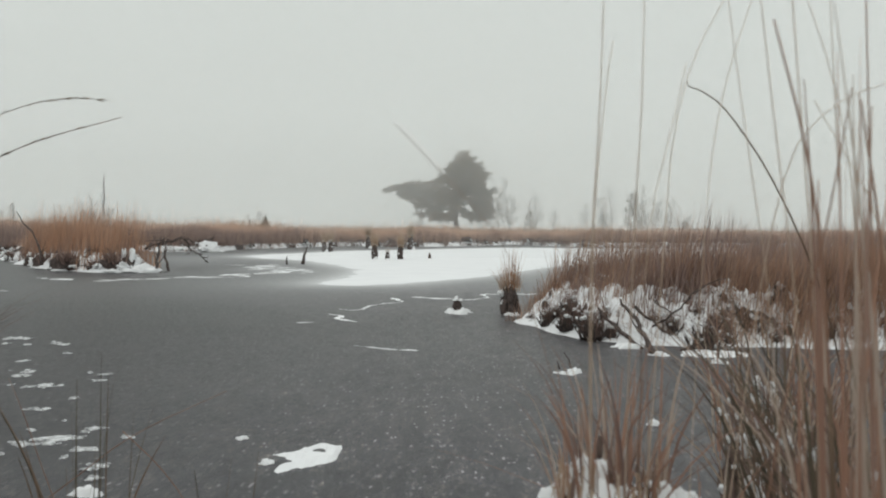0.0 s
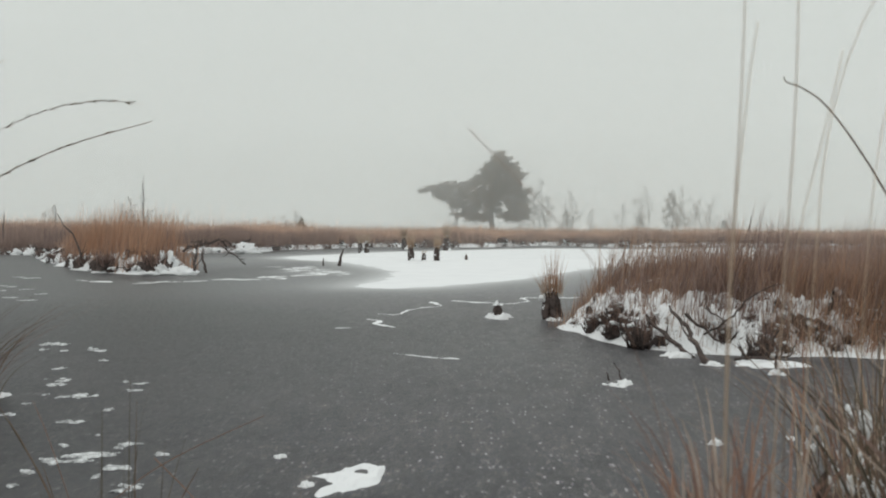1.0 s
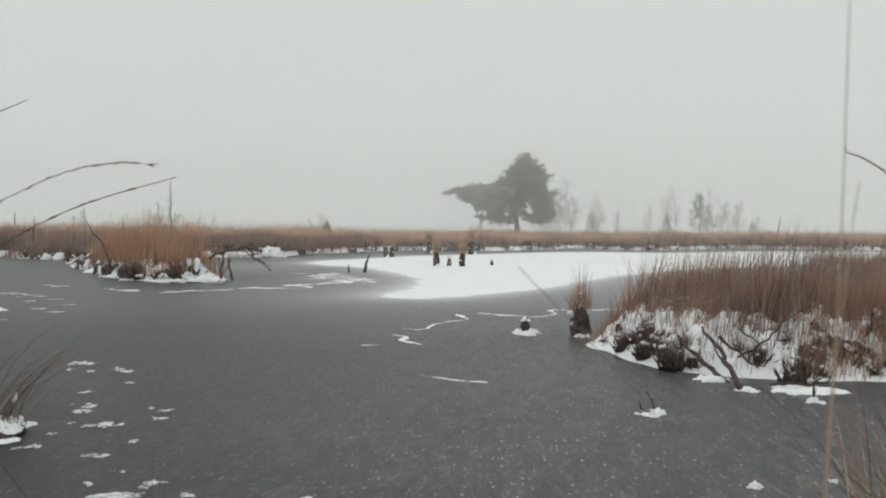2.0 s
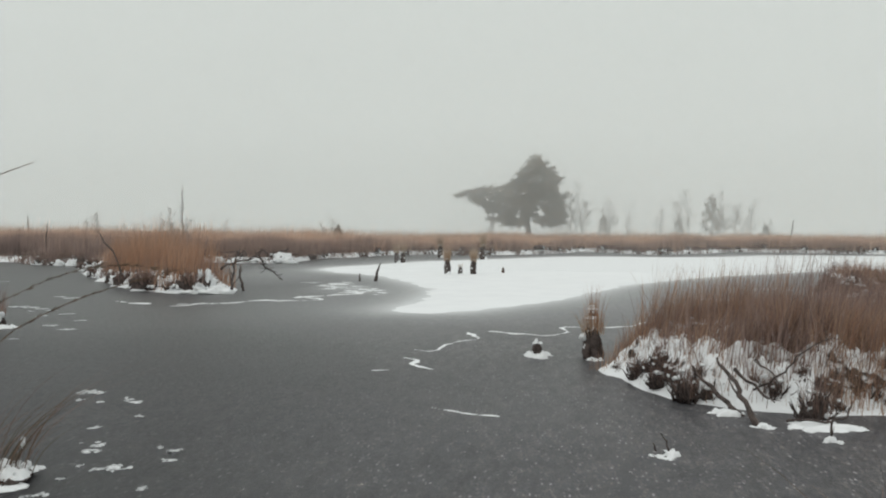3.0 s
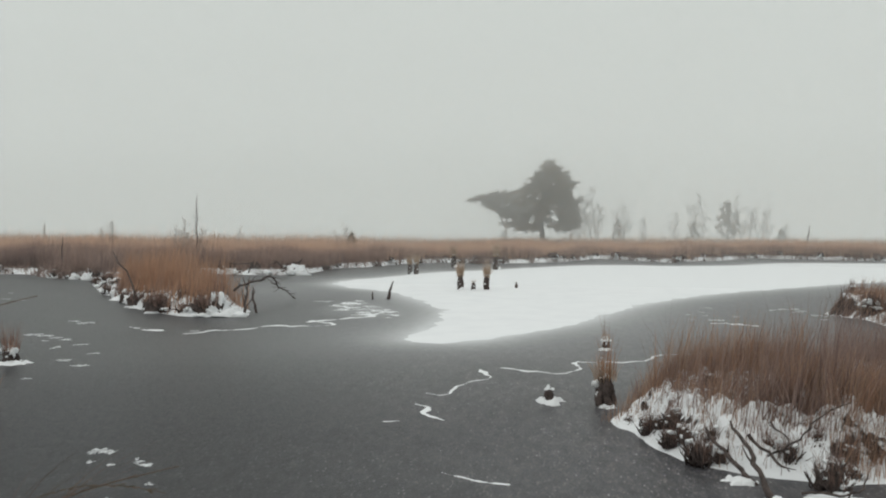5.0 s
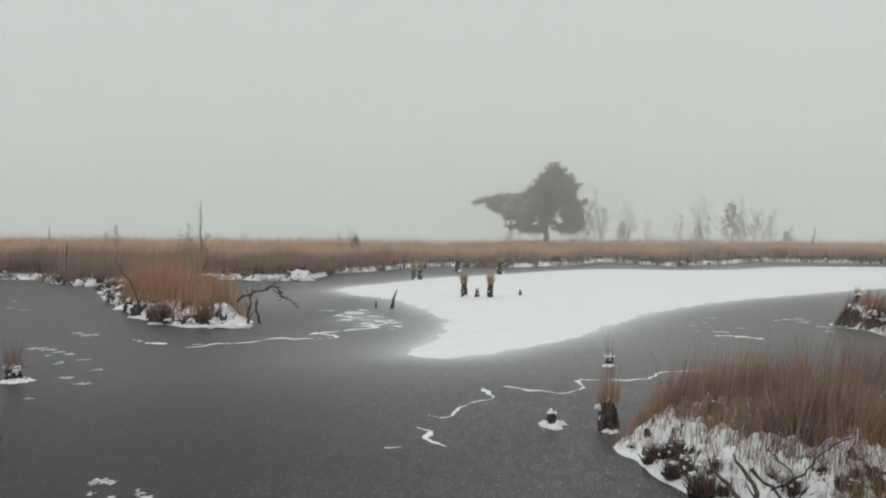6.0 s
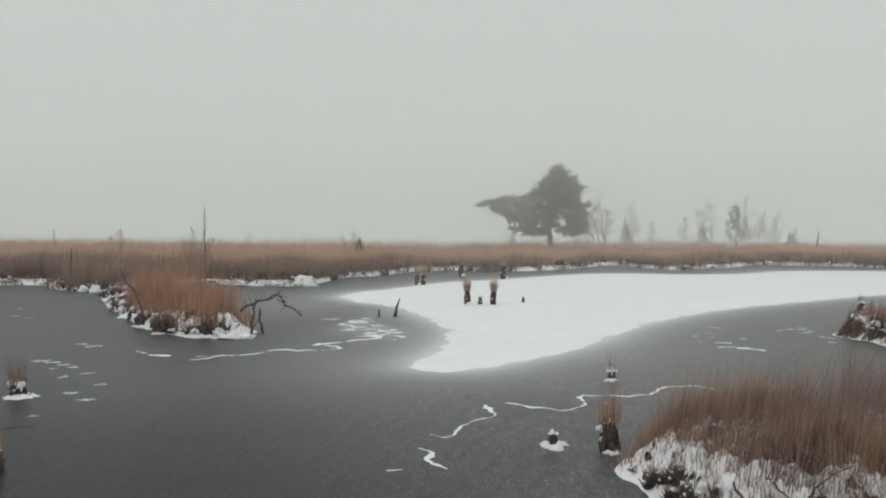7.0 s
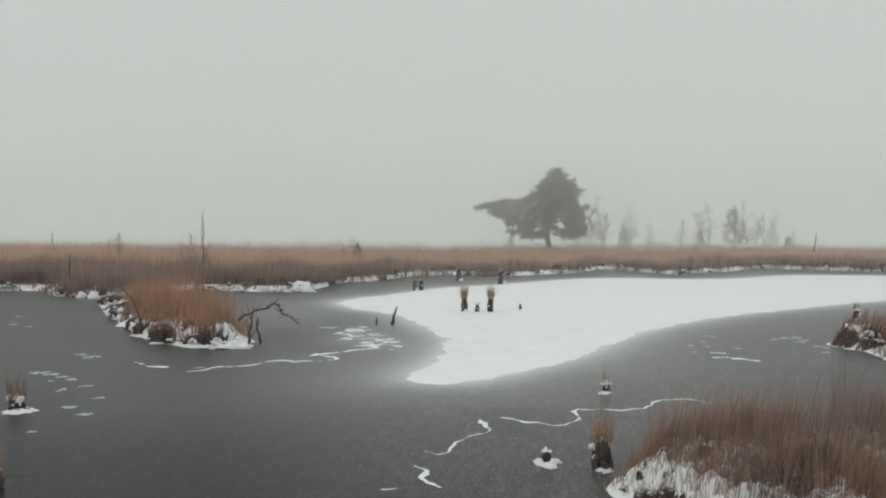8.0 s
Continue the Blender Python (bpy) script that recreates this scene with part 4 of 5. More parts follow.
def heath_clump(size, seed, label):
    """A low dark cushion of dead heather with hanging strands and tongues of snow down its sides."""
    r = random.Random(seed)
    q = np.random.RandomState(seed)
    top = tagged(new("heath_clump"), label, "heather", "heather clumps along the shore")
    g = Geo()
    for k in range(3):
        g.lump((size * r.uniform(-0.3, 0.3), size * r.uniform(-0.2, 0.2), size * r.uniform(0.1, 0.3)), (size * r.uniform(0.2, 0.34), size * r.uniform(0.2, 0.3), size * r.uniform(0.25, 0.45)), seed + k, 0.9, 9, 12, -0.03)
    part("base", g.mesh("base", BARK), top, "dark wet peat")
    for nm, mat, n, drop in (("sprig_mass", HEATH, 110, False), ("stalk_mass", MAUVE, 60, False), ("hanging_strands", BARK, 60, True)):
        a, d = q.rand(n) * 6.28, size * 0.5 * np.sqrt(q.rand(n))
        pos = np.stack([np.cos(a) * d, np.sin(a) * d * 0.8, size * (0.35 + 0.25 * q.rand(n) - 0.5 * (d / size) ** 2)], -1)
        hi = -size * (0.2 + 0.3 * q.rand(n)) if drop else size * (0.15 + 0.35 * q.rand(n))
        me = blade_mesh(nm, mat, pos, hi, size * 0.04 * (0.5 + q.rand(n)), a, (-0.5 if drop else 0.7) * q.rand(n), 3)
        tagged(part(nm, me, top), kind="stuff")
    g = Geo()
    g.lump((0, -size * 0.1, 0), (size * 0.62, size * 0.55, size * 0.12), seed + 50, 0.9, 8, 16, -0.04)
    part("snow_foot", g.mesh("snow_foot", SNOW), top, "thin drift of snow round the foot")
    for k in range(3):
        g = Geo()
        a = r.uniform(0, 6.28)
        g.lump((math.cos(a) * size * 0.42, math.sin(a) * size * 0.36, size * r.uniform(0.1, 0.4)), (size * r.uniform(0.1, 0.2), size * r.uniform(0.1, 0.18), size * r.uniform(0.12, 0.36)), seed + 30 + k, 1.2, 10, 12)
        part("snow_tongue", g.mesh("snow_tongue", SNOW), top, "tongue of white snow")
    return top


edge_a = heath_clump(0.4, 121, "dark heather cushion with snow hanging down its side")
edge_b = root_tangle(0.36, 122, "dark tangle of roots and snow along the shore")
edge_c = heath_clump(0.5, 124, "ragged dark heather clump between tongues of snow")
edge_d = root_tangle(0.42, 125, "dark heather and roots half buried in snow", 10, 110)
for ob, p in ((edge_a, (-8.2, 19.3)), (edge_b, (-7.5, 18.5)), (edge_c, (-6.5, 18.15)), (edge_d, (-6.95, 18.25))):
    put(ob, *p)
edge_e = heath_clump(0.3, 127, "small dark heather cushion half buried in snow")
put(edge_e, -7.9, 18.8)
EDGES = (edge_a, edge_b, edge_c, edge_d, edge_e)


def snow_mound(x, y, wide, deep, high, seed, label="steep tongue of snow running down to the ice", z=0.0):
    g = Geo()
    g.lump((0, 0, 0.0), (wide, deep, high), seed, 0.9, 16, 20, -0.06)
    return put(tagged(new("snow_mound", g.mesh("snow_mound", SNOW)), label, "snow mound"), x, y, z)


for i, (x, y, a, b) in enumerate([(-5.98, 18.0, 0.34, 0.12), (-6.24, 18.3, 0.1, 0.42), (-6.42, 18.3, 0.07, 0.34), (-6.9, 18.45, 0.22, 0.24), (-7.38, 18.95, 0.2, 0.32), (-7.75, 19.15, 0.12, 0.3), (-8.35, 19.55, 0.2, 0.26),
                                  (-8.8, 19.95, 0.12, 0.28), (-9.3, 20.6, 0.18, 0.24), (-9.9, 21.4, 0.13, 0.2), (-10.6, 22.3, 0.15, 0.18), (-11.5, 23.6, 0.14, 0.16), (-12.7, 25.5, 0.15, 0.15), (-15.3, 29.3, 0.16, 0.2), (-16.0, 29.7, 0.2, 0.14)]):
    snow_mound(x, y, a, 0.16, b, 300 + i)


def along(line, k):
    """A place a share k of the way along a line of points."""
    t = k * (len(line) - 1)
    i = min(int(t), len(line) - 2)
    return line[i][0] * (1 - t + i) + line[i + 1][0] * (t - i), line[i][1] * (1 - t + i) + line[i + 1][1] * (t - i)


r = np.random.RandomState(9)
ISLE_EDGE = [(-13.9, 27.4), (-13.1, 25.75), (-9.0, 19.95), (-7.3, 18.3), (-6.1, 18.3)]
for k in np.linspace(0.02, 0.98, 23):
    px, py = along(ISLE_EDGE, k)
    px, py = px + 0.2 * r.randn(), py + 0.1 + 0.35 * r.rand()
    again(EDGES[r.randint(5)], px, py, max(float(left_top(np.array(px), np.array(py))) - 0.12, 0), 360 * r.rand(), 0.5 + 0.45 * r.rand())
for px in np.concatenate([np.linspace(-27, -14.6, 44), np.linspace(-14.4, -9.0, 30), np.linspace(-8.8, 30, 100)]):
    px = px + 0.6 * r.randn()
    py = float(shore_y(px)) + 0.1 + 1.3 * r.rand() ** 1.5
    again(EDGES[r.randint(5)], px, py, float(max(ground_height(px, py) - 0.03, 0)), 360 * r.rand(), 0.25 + 0.75 * r.rand() ** 1.6)


def root_clump(high, radius, seed, label="dark clump of old upright roots breaking through the snow"):
    """A ragged clump of upright old roots and stalks with clots of snow."""
    r = random.Random(seed)
    q = np.random.RandomState(seed)
    top = tagged(new("root_clump"), label, "roots", "root clumps on the mound")
    g = Geo()
    for k in range(64):
        a, d = r.uniform(0, 6.28), radius * math.sqrt(r.random())
        p = Vector((math.cos(a) * d, math.sin(a) * d, -0.04))
        h = high * r.uniform(0.2, 1.05) * (1.15 - 0.6 * d / radius)
        out = Vector((math.cos(a), math.sin(a), 0)) * radius * r.uniform(-0.3, 0.9) + Vector((r.uniform(-1, 1), r.uniform(-1, 1), 0)) * radius * 0.4
        w = r.uniform(0.004, 0.012)
        jig = [Vector((r.uniform(-1, 1), r.uniform(-1, 1), 0)) * 0.02 for _ in range(4)]
        g.tube([p + out * u + Vector((0, 0, (h + 0.04) * u)) + (jig[i] if i else Vector()) for i, u in enumerate((0, 0.35, 0.7, 1))], [w, w * r.uniform(0.8, 1.3), w * r.uniform(0.6, 1.1), w * 0.3], 5)
    tagged(part("root_mat", g.mesh("root_mat", BARK), top), kind="stuff")
    g = Geo()
    g.lump((0, 0, high * 0.2), (radius * 0.55, radius * 0.5, high * 0.36), seed, 1.0, 10, 14, -0.04)
    part("base", g.mesh("base", BARK), top, "dark wet peat")
    n = 110
    a = q.rand(n) * 6.28
    d = radius * np.sqrt(q.rand(n))
    pos = np.stack([np.cos(a) * d, np.sin(a) * d, high * 0.5 * q.rand(n)], -1)
    me = blade_mesh("stalk_mass", HEATH, pos, high * (0.4 + 0.8 * q.rand(n)), 0.006, a, 0.5 * q.randn(n), 3)
    tagged(part("stalk_mass", me, top), kind="stuff")
    for k in range(5):
        g = Geo()
        a, d = r.uniform(0, 6.28), radius * r.uniform(0.3, 1.1)
        s = r.uniform(0.012, 0.032)
        g.lump((math.cos(a) * d, math.sin(a) * d, high * r.uniform(0.1, 0.95)), (s * 1.2, s, s * 0.7), seed + k, 0.8, 7, 9)
        part("snow_lump", g.mesh("snow_lump", SNOW), top, "clot of white snow")
    return top


clumps = (root_clump(0.2, 0.09, 131), root_clump(0.24, 0.12, 132), root_clump(0.15, 0.07, 133), root_clump(0.3, 0.13, 134, "thick dark stump of roots at the foot of the mound"))
for ob, p in zip(clumps, ((1.2, 8.85, 0.05), (1.46, 8.02, 0.03), (1.3, 8.4, 0.06), (2.24, 7.5, 0.0))):
    put(ob, *p, size=0.82)
CLUMPS = [(1, 1.6, 8.22, 0.16), (2, 1.62, 8.0, 0.06), (1, 2.08, 7.93, 0.1), (0, 1.95, 8.02, 0.14), (2, 1.82, 8.4, 0.26), (0, 2.0, 8.45, 0.28), (2, 1.4, 8.3, 0.15), (0, 2.5, 7.92, 0.1),
          (1, 2.75, 7.95, 0.1), (2, 2.3, 8.0, 0.2), (0, 3.0, 7.85, 0.08), (1, 3.3, 7.8, 0.08), (2, 3.6, 7.85, 0.12), (1, 4.0, 7.8, 0.1), (2, 1.08, 9.2, 0.05), (2, 1.25, 8.65, 0.16), (0, 1.34, 8.55, 0.2),
          (1, 2.45, 7.74, 0.03), (0, 2.62, 8.12, 0.2), (2, 2.85, 7.78, 0.04), (1, 3.12, 8.05, 0.16), (0, 3.45, 7.72, 0.04), (2, 3.25, 8.25, 0.26), (1, 2.9, 8.3, 0.28), (1, 3.75, 7.7, 0.05)]
for i, px, py, z in CLUMPS:
    again(clumps[i], px, py, z - 0.02, 360 * r.rand(), 0.55 + 0.4 * r.rand())
for k in range(14):
    px, py = 6.85 + 1.6 * r.rand(), 17.2 + 4.2 * k / 14
    again((edge_a, edge_e, edge_d)[r.randint(3)], px, py, max(float(far_top(np.array(px), np.array(py))) - 0.05, 0), 360 * r.rand(), 0.45 + 0.35 * r.rand())


# ---------------------------------------------------------------- dead wood
def stick(pts, thick, label, category="branch", twigs=0, seed=0, mat=None, name="branch", reach=1.0):
    """A crooked dead branch with forking twigs."""
    r = random.Random(seed)
    pts = [Vector(p) for p in pts]
    fine = []
    for a, b in zip(pts, pts[1:]):
        for k in range(4):
            j = 0.06 * (b - a).length
            fine.append(a.lerp(b, k / 4) + (Vector((r.uniform(-j, j), r.uniform(-j, j), r.uniform(-j, j))) if k else Vector()))
    fine.append(pts[-1])
    g = Geo()
    n = len(fine)
    g.tube(fine, [thick * (1 - 0.65 * i / (n - 1)) * r.uniform(0.85, 1.15) for i in range(n)], 6)
    ob = tagged(new(name, g.mesh(name, mat or BARK)), label, category)
    for k in range(twigs):
        i = r.randrange(1, n - 1)
        d = (fine[i + 1] - fine[i - 1]).normalized()
        e = (d + Vector((r.uniform(-1, 1), r.uniform(-1, 1), r.uniform(-0.2, 1)))).normalized()
        m = thick * r.uniform(4, 11) * reach * (1.15 - 0.9 * i / n)
        g = Geo()
        g.tube([fine[i], fine[i] + e * m * 0.5, fine[i] + (e + Vector((0, 0, 0.3 * r.uniform(-1, 1)))) * m], [thick * 0.35, thick * 0.25, thick * 0.12], 4)
        part("twig", g.mesh("twig", mat or BARK), ob)
    return ob


stick([(1.79, 7.22, -0.01), (1.77, 7.5, 0.11), (1.73, 7.78, 0.23), (1.68, 8.0, 0.34)], 0.027, "dark dead branch leaning from the mound onto the ice", twigs=2, seed=1, reach=0.6)
stick([(1.76, 7.54, -0.01), (1.67, 7.76, 0.08), (1.59, 7.96, 0.16), (1.52, 8.1, 0.26)], 0.023, "shorter dark branch fallen down the snowy mound", twigs=1, seed=2, reach=0.6)
stick([(1.98, 8.3, 0.3), (2.0, 8.1, 0.32), (2.08, 7.9, 0.2)], 0.012, "thin dark dead twig bent over the snow", twigs=3, seed=16)
stick([(1.9, 7.8, 0.14), (2.08, 7.65, 0.3), (2.2, 7.72, 0.42), (2.5, 7.9, 0.52)], 0.009, "crooked dark twig sticking out of the mound", twigs=6, seed=3)
stick([(1.75, 7.75, 0.3), (1.9, 7.62, 0.16), (1.98, 7.55, 0.1)], 0.014, "short dark twig in the snow", twigs=2, seed=4)
stick([(1.98, 7.28, 0.03), (2.2, 7.2, 0.045), (2.38, 7.3, 0.07), (2.42, 7.34, 0.16)], 0.01, "thin twig lying on a snow patch", twigs=2, seed=5)
stick([(2.12, 6.85, 0.0), (2.13, 6.87, 0.12), (2.17, 6.9, 0.19)], 0.009, "upright twig frozen into the ice", twigs=2, seed=6)
stick([(1.07, 6.42, 0.02), (1.06, 6.43, 0.08), (1.02, 6.4, 0.13)], 0.006, "tiny dead twig in a lump of snow", twigs=1, seed=7)
stick([(1.0, 6.42, 0.02), (0.98, 6.42, 0.07)], 0.007, "tiny stub in a lump of snow", seed=8)
stick([(-3.58, 22.85, 0.0), (-3.55, 22.86, 0.22), (-3.46, 22.9, 0.46)], 0.05, "dark pointed stake leaning out of the ice", "stake", seed=9, name="stake")
stick([(-3.98, 22.8, 0.0), (-3.98, 22.8, 0.2)], 0.03, "short dark stake frozen in the ice", "stake", seed=10, name="stake")
stick([(-6.3, 19.2, 0.45), (-6.15, 20.2, 0.6), (-6.03, 21.0, 0.64), (-5.95, 21.6, 0.32), (-5.8, 22.1, 0.05)], 0.024, "snow-dusted dead limb arching from the island to the ice", twigs=44, seed=11, reach=1.6)
stick([(-5.85, 18.6, 0.05), (-5.95, 19.0, 0.35), (-5.98, 19.2, 0.66)], 0.035, "dark broken limb standing at the island tip", twigs=6, seed=12)
stick([(-5.7, 18.9, 0.0), (-5.85, 19.1, 0.35), (-5.9, 19.3, 0.5)], 0.03, "dark broken limb standing at the island tip", twigs=4, seed=13)
stick([(-8.6, 19.35, 0.1), (-8.95, 19.8, 0.6), (-9.75, 20.5, 1.25)], 0.03, "bare dead pole leaning in the island grass", twigs=4, seed=14)
stick([(-7.4, 18.75, 0.1), (-7.35, 18.7, 0.3), (-7.2, 18.65, 0.6)], 0.02, "thin dark twig at the island edge", twigs=2, seed=15)


# ---------------------------------------------------------------- trees
def bare_tree(high, seed, label, stems=1, mat=None, name="birch_tree", fine_r=0.006, full=1.0, spread=0.75):
    """A leafless tree: slender stems, steep limbs and upswept hair-fine twigs."""
    r = random.Random(seed)
    top = tagged(new(name), label, "tree", "bare trees behind the pond")
    limbs, fine = Geo(), Geo()

    def shoot(g, p, d, length, rad, depth, sides):
        pts, rr = [p], [rad]
        n = 6 if depth == 2 else 4
        for k in range(n):
            d = (d + Vector((r.uniform(-1, 1), r.uniform(-1, 1), r.uniform(0.1, 0.7))) * (0.09 if depth == 2 else 0.2)).normalized()
            pts.append(pts[-1] + d * length / n)
            rr.append(max(rad * (1 - 0.9 * (k + 1) / n), fine_r * 0.4))
        g.tube(pts, rr, sides)
        if depth == 0:
            return
        for k in range(int((22 if depth == 2 else 13) * full)):
            u = (0.22 + 0.77 * (k + r.random()) / (22 * full)) if depth == 2 else r.uniform(0.15, 1)
            i = min(u, 0.99) * n
            j = int(i)
            a = r.uniform(0, 2 * math.pi)
            e = (d * 0.55 + Vector((math.cos(a) * spread * 1.5, math.sin(a) * spread * 1.5, r.uniform(0.2, 0.8)))).normalized()
            m = length * (r.uniform(0.18, 0.4) * (1.3 - u) if depth == 2 else r.uniform(0.3, 0.7))
            shoot(limbs if depth == 2 else fine, pts[j].lerp(pts[j + 1], i - j), e, m, max(rad * 0.3 * (1.1 - u), fine_r), depth - 1, 4 if depth == 2 else 3)

    for k in range(stems):
        a = 2.4 * k + r.uniform(0, 1)
        g = Geo()
        shoot(g, Vector((0.2 * k * math.cos(a), 0.2 * k * math.sin(a), -0.1)), Vector((0.28 * (k > 0) * math.cos(a) + r.uniform(-0.06, 0.06), 0.2 * math.sin(a), 1)).normalized(), high * (1 - 0.14 * k), 0.0075 * high + 0.004, 2, 6)
        part("trunk", g.mesh("trunk", mat or BIRCH), top)
    for nm, g in (("limb_mass", limbs), ("twig_mass", fine)):
        tagged(part(nm, g.mesh(nm, mat or BIRCH), top), kind="stuff")
    return top


def dead_spire(high, seed, label):
    """A thin dead conifer: a tapering pole with many short upswept side twigs."""
    r = random.Random(seed)
    top = tagged(new("dead_tree"), label, "tree")
    g = Geo()
    pts = [Vector((0.03 * math.sin(1.7 * i), 0, high * i / 12)) for i in range(13)]
    g.tube(pts, [0.034 * (1 - i / 12) + 0.006 for i in range(13)], 6)
    part("trunk", g.mesh("trunk", BARK), top)
    g = Geo()
    for k in range(46):
        u = 0.2 + 0.78 * k / 46
        a, m = r.uniform(0, 6.28), (0.06 + 0.55 * (1 - u)) * r.uniform(0.4, 1.1)
        p = Vector((0, 0, high * u))
        e = Vector((math.cos(a), math.sin(a), r.uniform(0.2, 0.9))).normalized()
        q = p + e * m * 0.6
        g.tube([p, q, q + (e + Vector((0, 0, 0.5))) * m * 0.35], [0.008, 0.006, 0.003], 3)
        for _ in range(2):
            f = (e + Vector((r.uniform(-0.8, 0.8), r.uniform(-0.8, 0.8), r.uniform(-0.1, 0.7)))).normalized()
            q = p + e * m * r.uniform(0.25, 0.6)
            g.tube([q, q + f * m * 0.35], [0.005, 0.003], 3)
    tagged(part("twig_mass", g.mesh("twig_mass", BARK), top), kind="stuff")
    return top


def needle_tufts(name, places, size, seed, per=16):
    """Brushes of pine needles round the given places, as one mesh."""
    r = np.random.RandomState(seed)
    p = np.repeat(np.asarray(places, float), per, 0)
    n = len(p)
    d = r.randn(n, 3)
    d[:, 2] = d[:, 2] * 0.7 + 0.35
    d /= np.linalg.norm(d, axis=1)[:, None]
    w = np.cross(d, r.randn(n, 3))
    w /= np.linalg.norm(w, axis=1)[:, None]
    ln = (size * (0.6 + 0.8 * r.rand(n)))[:, None]
    a, b = p, p + d * ln
    w = w * ln * 0.12
    verts = np.stack([a - w * 0.5, a + w * 0.5, b + w, b - w * 0.4], 1).reshape(-1, 3)
    return fast_mesh(name, verts, np.arange(n * 4).reshape(-1, 4), NEEDLE, False)


def profile(z, edge):
    return float(np.interp(z, [e[0] for e in edge], [e[1] for e in edge]))


def lone_pine(label, seed=5):
    """A wide pine: crooked trunk, heavy limbs, and flat pads of needles that fill a lopsided crown."""
    r = random.Random(seed)
    top = tagged(new("pine_tree"), label, "tree")
    # reach of the crown at each height, towards the low limb and away from it
    low_side = [(2.0, 1.0), (2.35, 3.5), (2.65, 3.6), (3.05, 2.2), (3.4, 3.4), (3.9, 4.2), (4.5, 5.2), (4.85, 6.7), (5.1, 5.0), (5.5, 3.6), (5.65, 1.9), (6.3, 1.15), (7.0, 0.65), (7.5, 0.15), (8.0, -0.1), (8.4, -0.55)]
    other_side = [(2.0, 1.6), (2.4, 3.2), (2.8, 3.4), (3.4, 3.0), (4.6, 3.25), (5.6, 3.2), (6.3, 2.9), (6.7, 2.4), (7.1, 2.3), (7.5, 1.6), (8.0, 1.25), (8.4, 0.8)]
    bends = [(0, 0, 0), (0.05, 0, 1.3), (-0.04, 0.05, 2.6), (0.15, 0, 4.2), (0.45, -0.05, 5.8), (0.65, 0, 7.6)]
    stem = []
    for a, b in zip(bends, bends[1:]):
        stem += [Vector(a).lerp(Vector(b), k / 4) for k in range(4)]
    stem.append(Vector(bends[-1]))
    n = len(stem)
    g = Geo()
    g.tube([p + Vector((r.uniform(-1, 1), r.uniform(-1, 1), 0)) * 0.025 for p in stem], [0.32 * (1 - 0.82 * i / (n - 1)) * (1.3 if i == 0 else 1) for i in range(n)], 10)
    part("trunk", g.mesh("trunk", PINEBARK), top, "grey-brown pine trunk")
    joints = [(p, 0.05) for p in stem[8:]]
    for tip in ((-5.7, 0, 4.8), (-4.2, 0.6, 5.0), (-3.5, -0.4, 2.7), (-1.8, 0.9, 2.5), (-1.6, -0.7, 5.3), (2.9, 0.3, 2.7), (2.7, -0.6, 4.5), (2.3, 0.6, 6.1), (-0.7, 0.9, 6.2), (1.3, -0.8, 7.1), (0.6, 1.5, 5.0), (0.2, -1.6, 4.0)):
        tip = Vector(tip)
        root = min(stem[6:], key=lambda p: abs(p.z - (tip.z - 0.12 * tip.xy.length + 0.15)))
        pts = [root.lerp(tip, k / 7) + Vector((r.uniform(-0.08, 0.08), r.uniform(-0.08, 0.08), 0.25 * math.sin(math.pi * k / 7) + r.uniform(-0.05, 0.05))) * (0 < k < 7) for k in range(8)]
        w = 0.035 + 0.011 * (tip - root).length
        g = Geo()
        g.tube(pts, [w * (1 - 0.8 * k / 7) for k in range(8)], 6)
        part("limb", g.mesh("limb", PINEBARK), top)
        joints += [(p, w * 0.3) for p in pts[2:]]
    twigs, places = Geo(), []
    for k in range(1250):
        while True:
            z = r.uniform(2.05, 8.35)
            left, right = profile(z, low_side), profile(z, other_side)
            left, right = left - 0.4 * max(0, math.sin(8.5 * z)), right - 0.4 * max(0, math.sin(7.3 * z + 1))
            if r.random() * 9.2 < left + right:
                break
        u = r.random()
        if k % 4 == 0:
            u = r.choice((r.uniform(0, 0.06), r.uniform(0.94, 1)))
        x = -left + (left + right) * u + r.gauss(0, 0.12)
        if (z < 2.8 and abs(x - 0.2) < 0.5) or (x < -2.0 and r.random() < 0.45):
            continue
        if grid_noise(x, z, 1.05, 3) > 0.6 and x > -2:
            continue
        deep = 2.3 * math.sqrt(max(4 * u * (1 - u), 0.04)) * (0.45 if x < -2.4 else 1)
        c = Vector((x, r.uniform(-1, 1) * deep, z))
        root, w = min(joints, key=lambda j: (j[0] - c).length + 0.5 * max(0, j[0].z - c.z))
        mid = root.lerp(c, 0.55) + Vector((0, 0, -0.06))
        twigs.tube([root, mid, c], [min(w, 0.03), 0.018, 0.008], 4)
        away = (c - root).normalized()
        if x < -1.6:
            away = (Vector((-0.8, r.uniform(-0.4, 0.4), r.uniform(-0.6, 0.15)))).normalized()
        thin = r.uniform(0.06, 0.13)
        for _ in range(r.randint(4, 12)):
            out = r.uniform(-0.7, 0.3)
            places.append(c + away * out + Vector((r.gauss(0, thin), r.gauss(0, thin), r.gauss(0, 0.05) - 0.06 * out)))
    tagged(part("twig_mass", twigs.mesh("twig_mass", PINEBARK), top), kind="stuff")
    part("crown", needle_tufts("crown", places, 0.17, seed, 12), top, "dark grey-green needle crown with gaps")
    return top


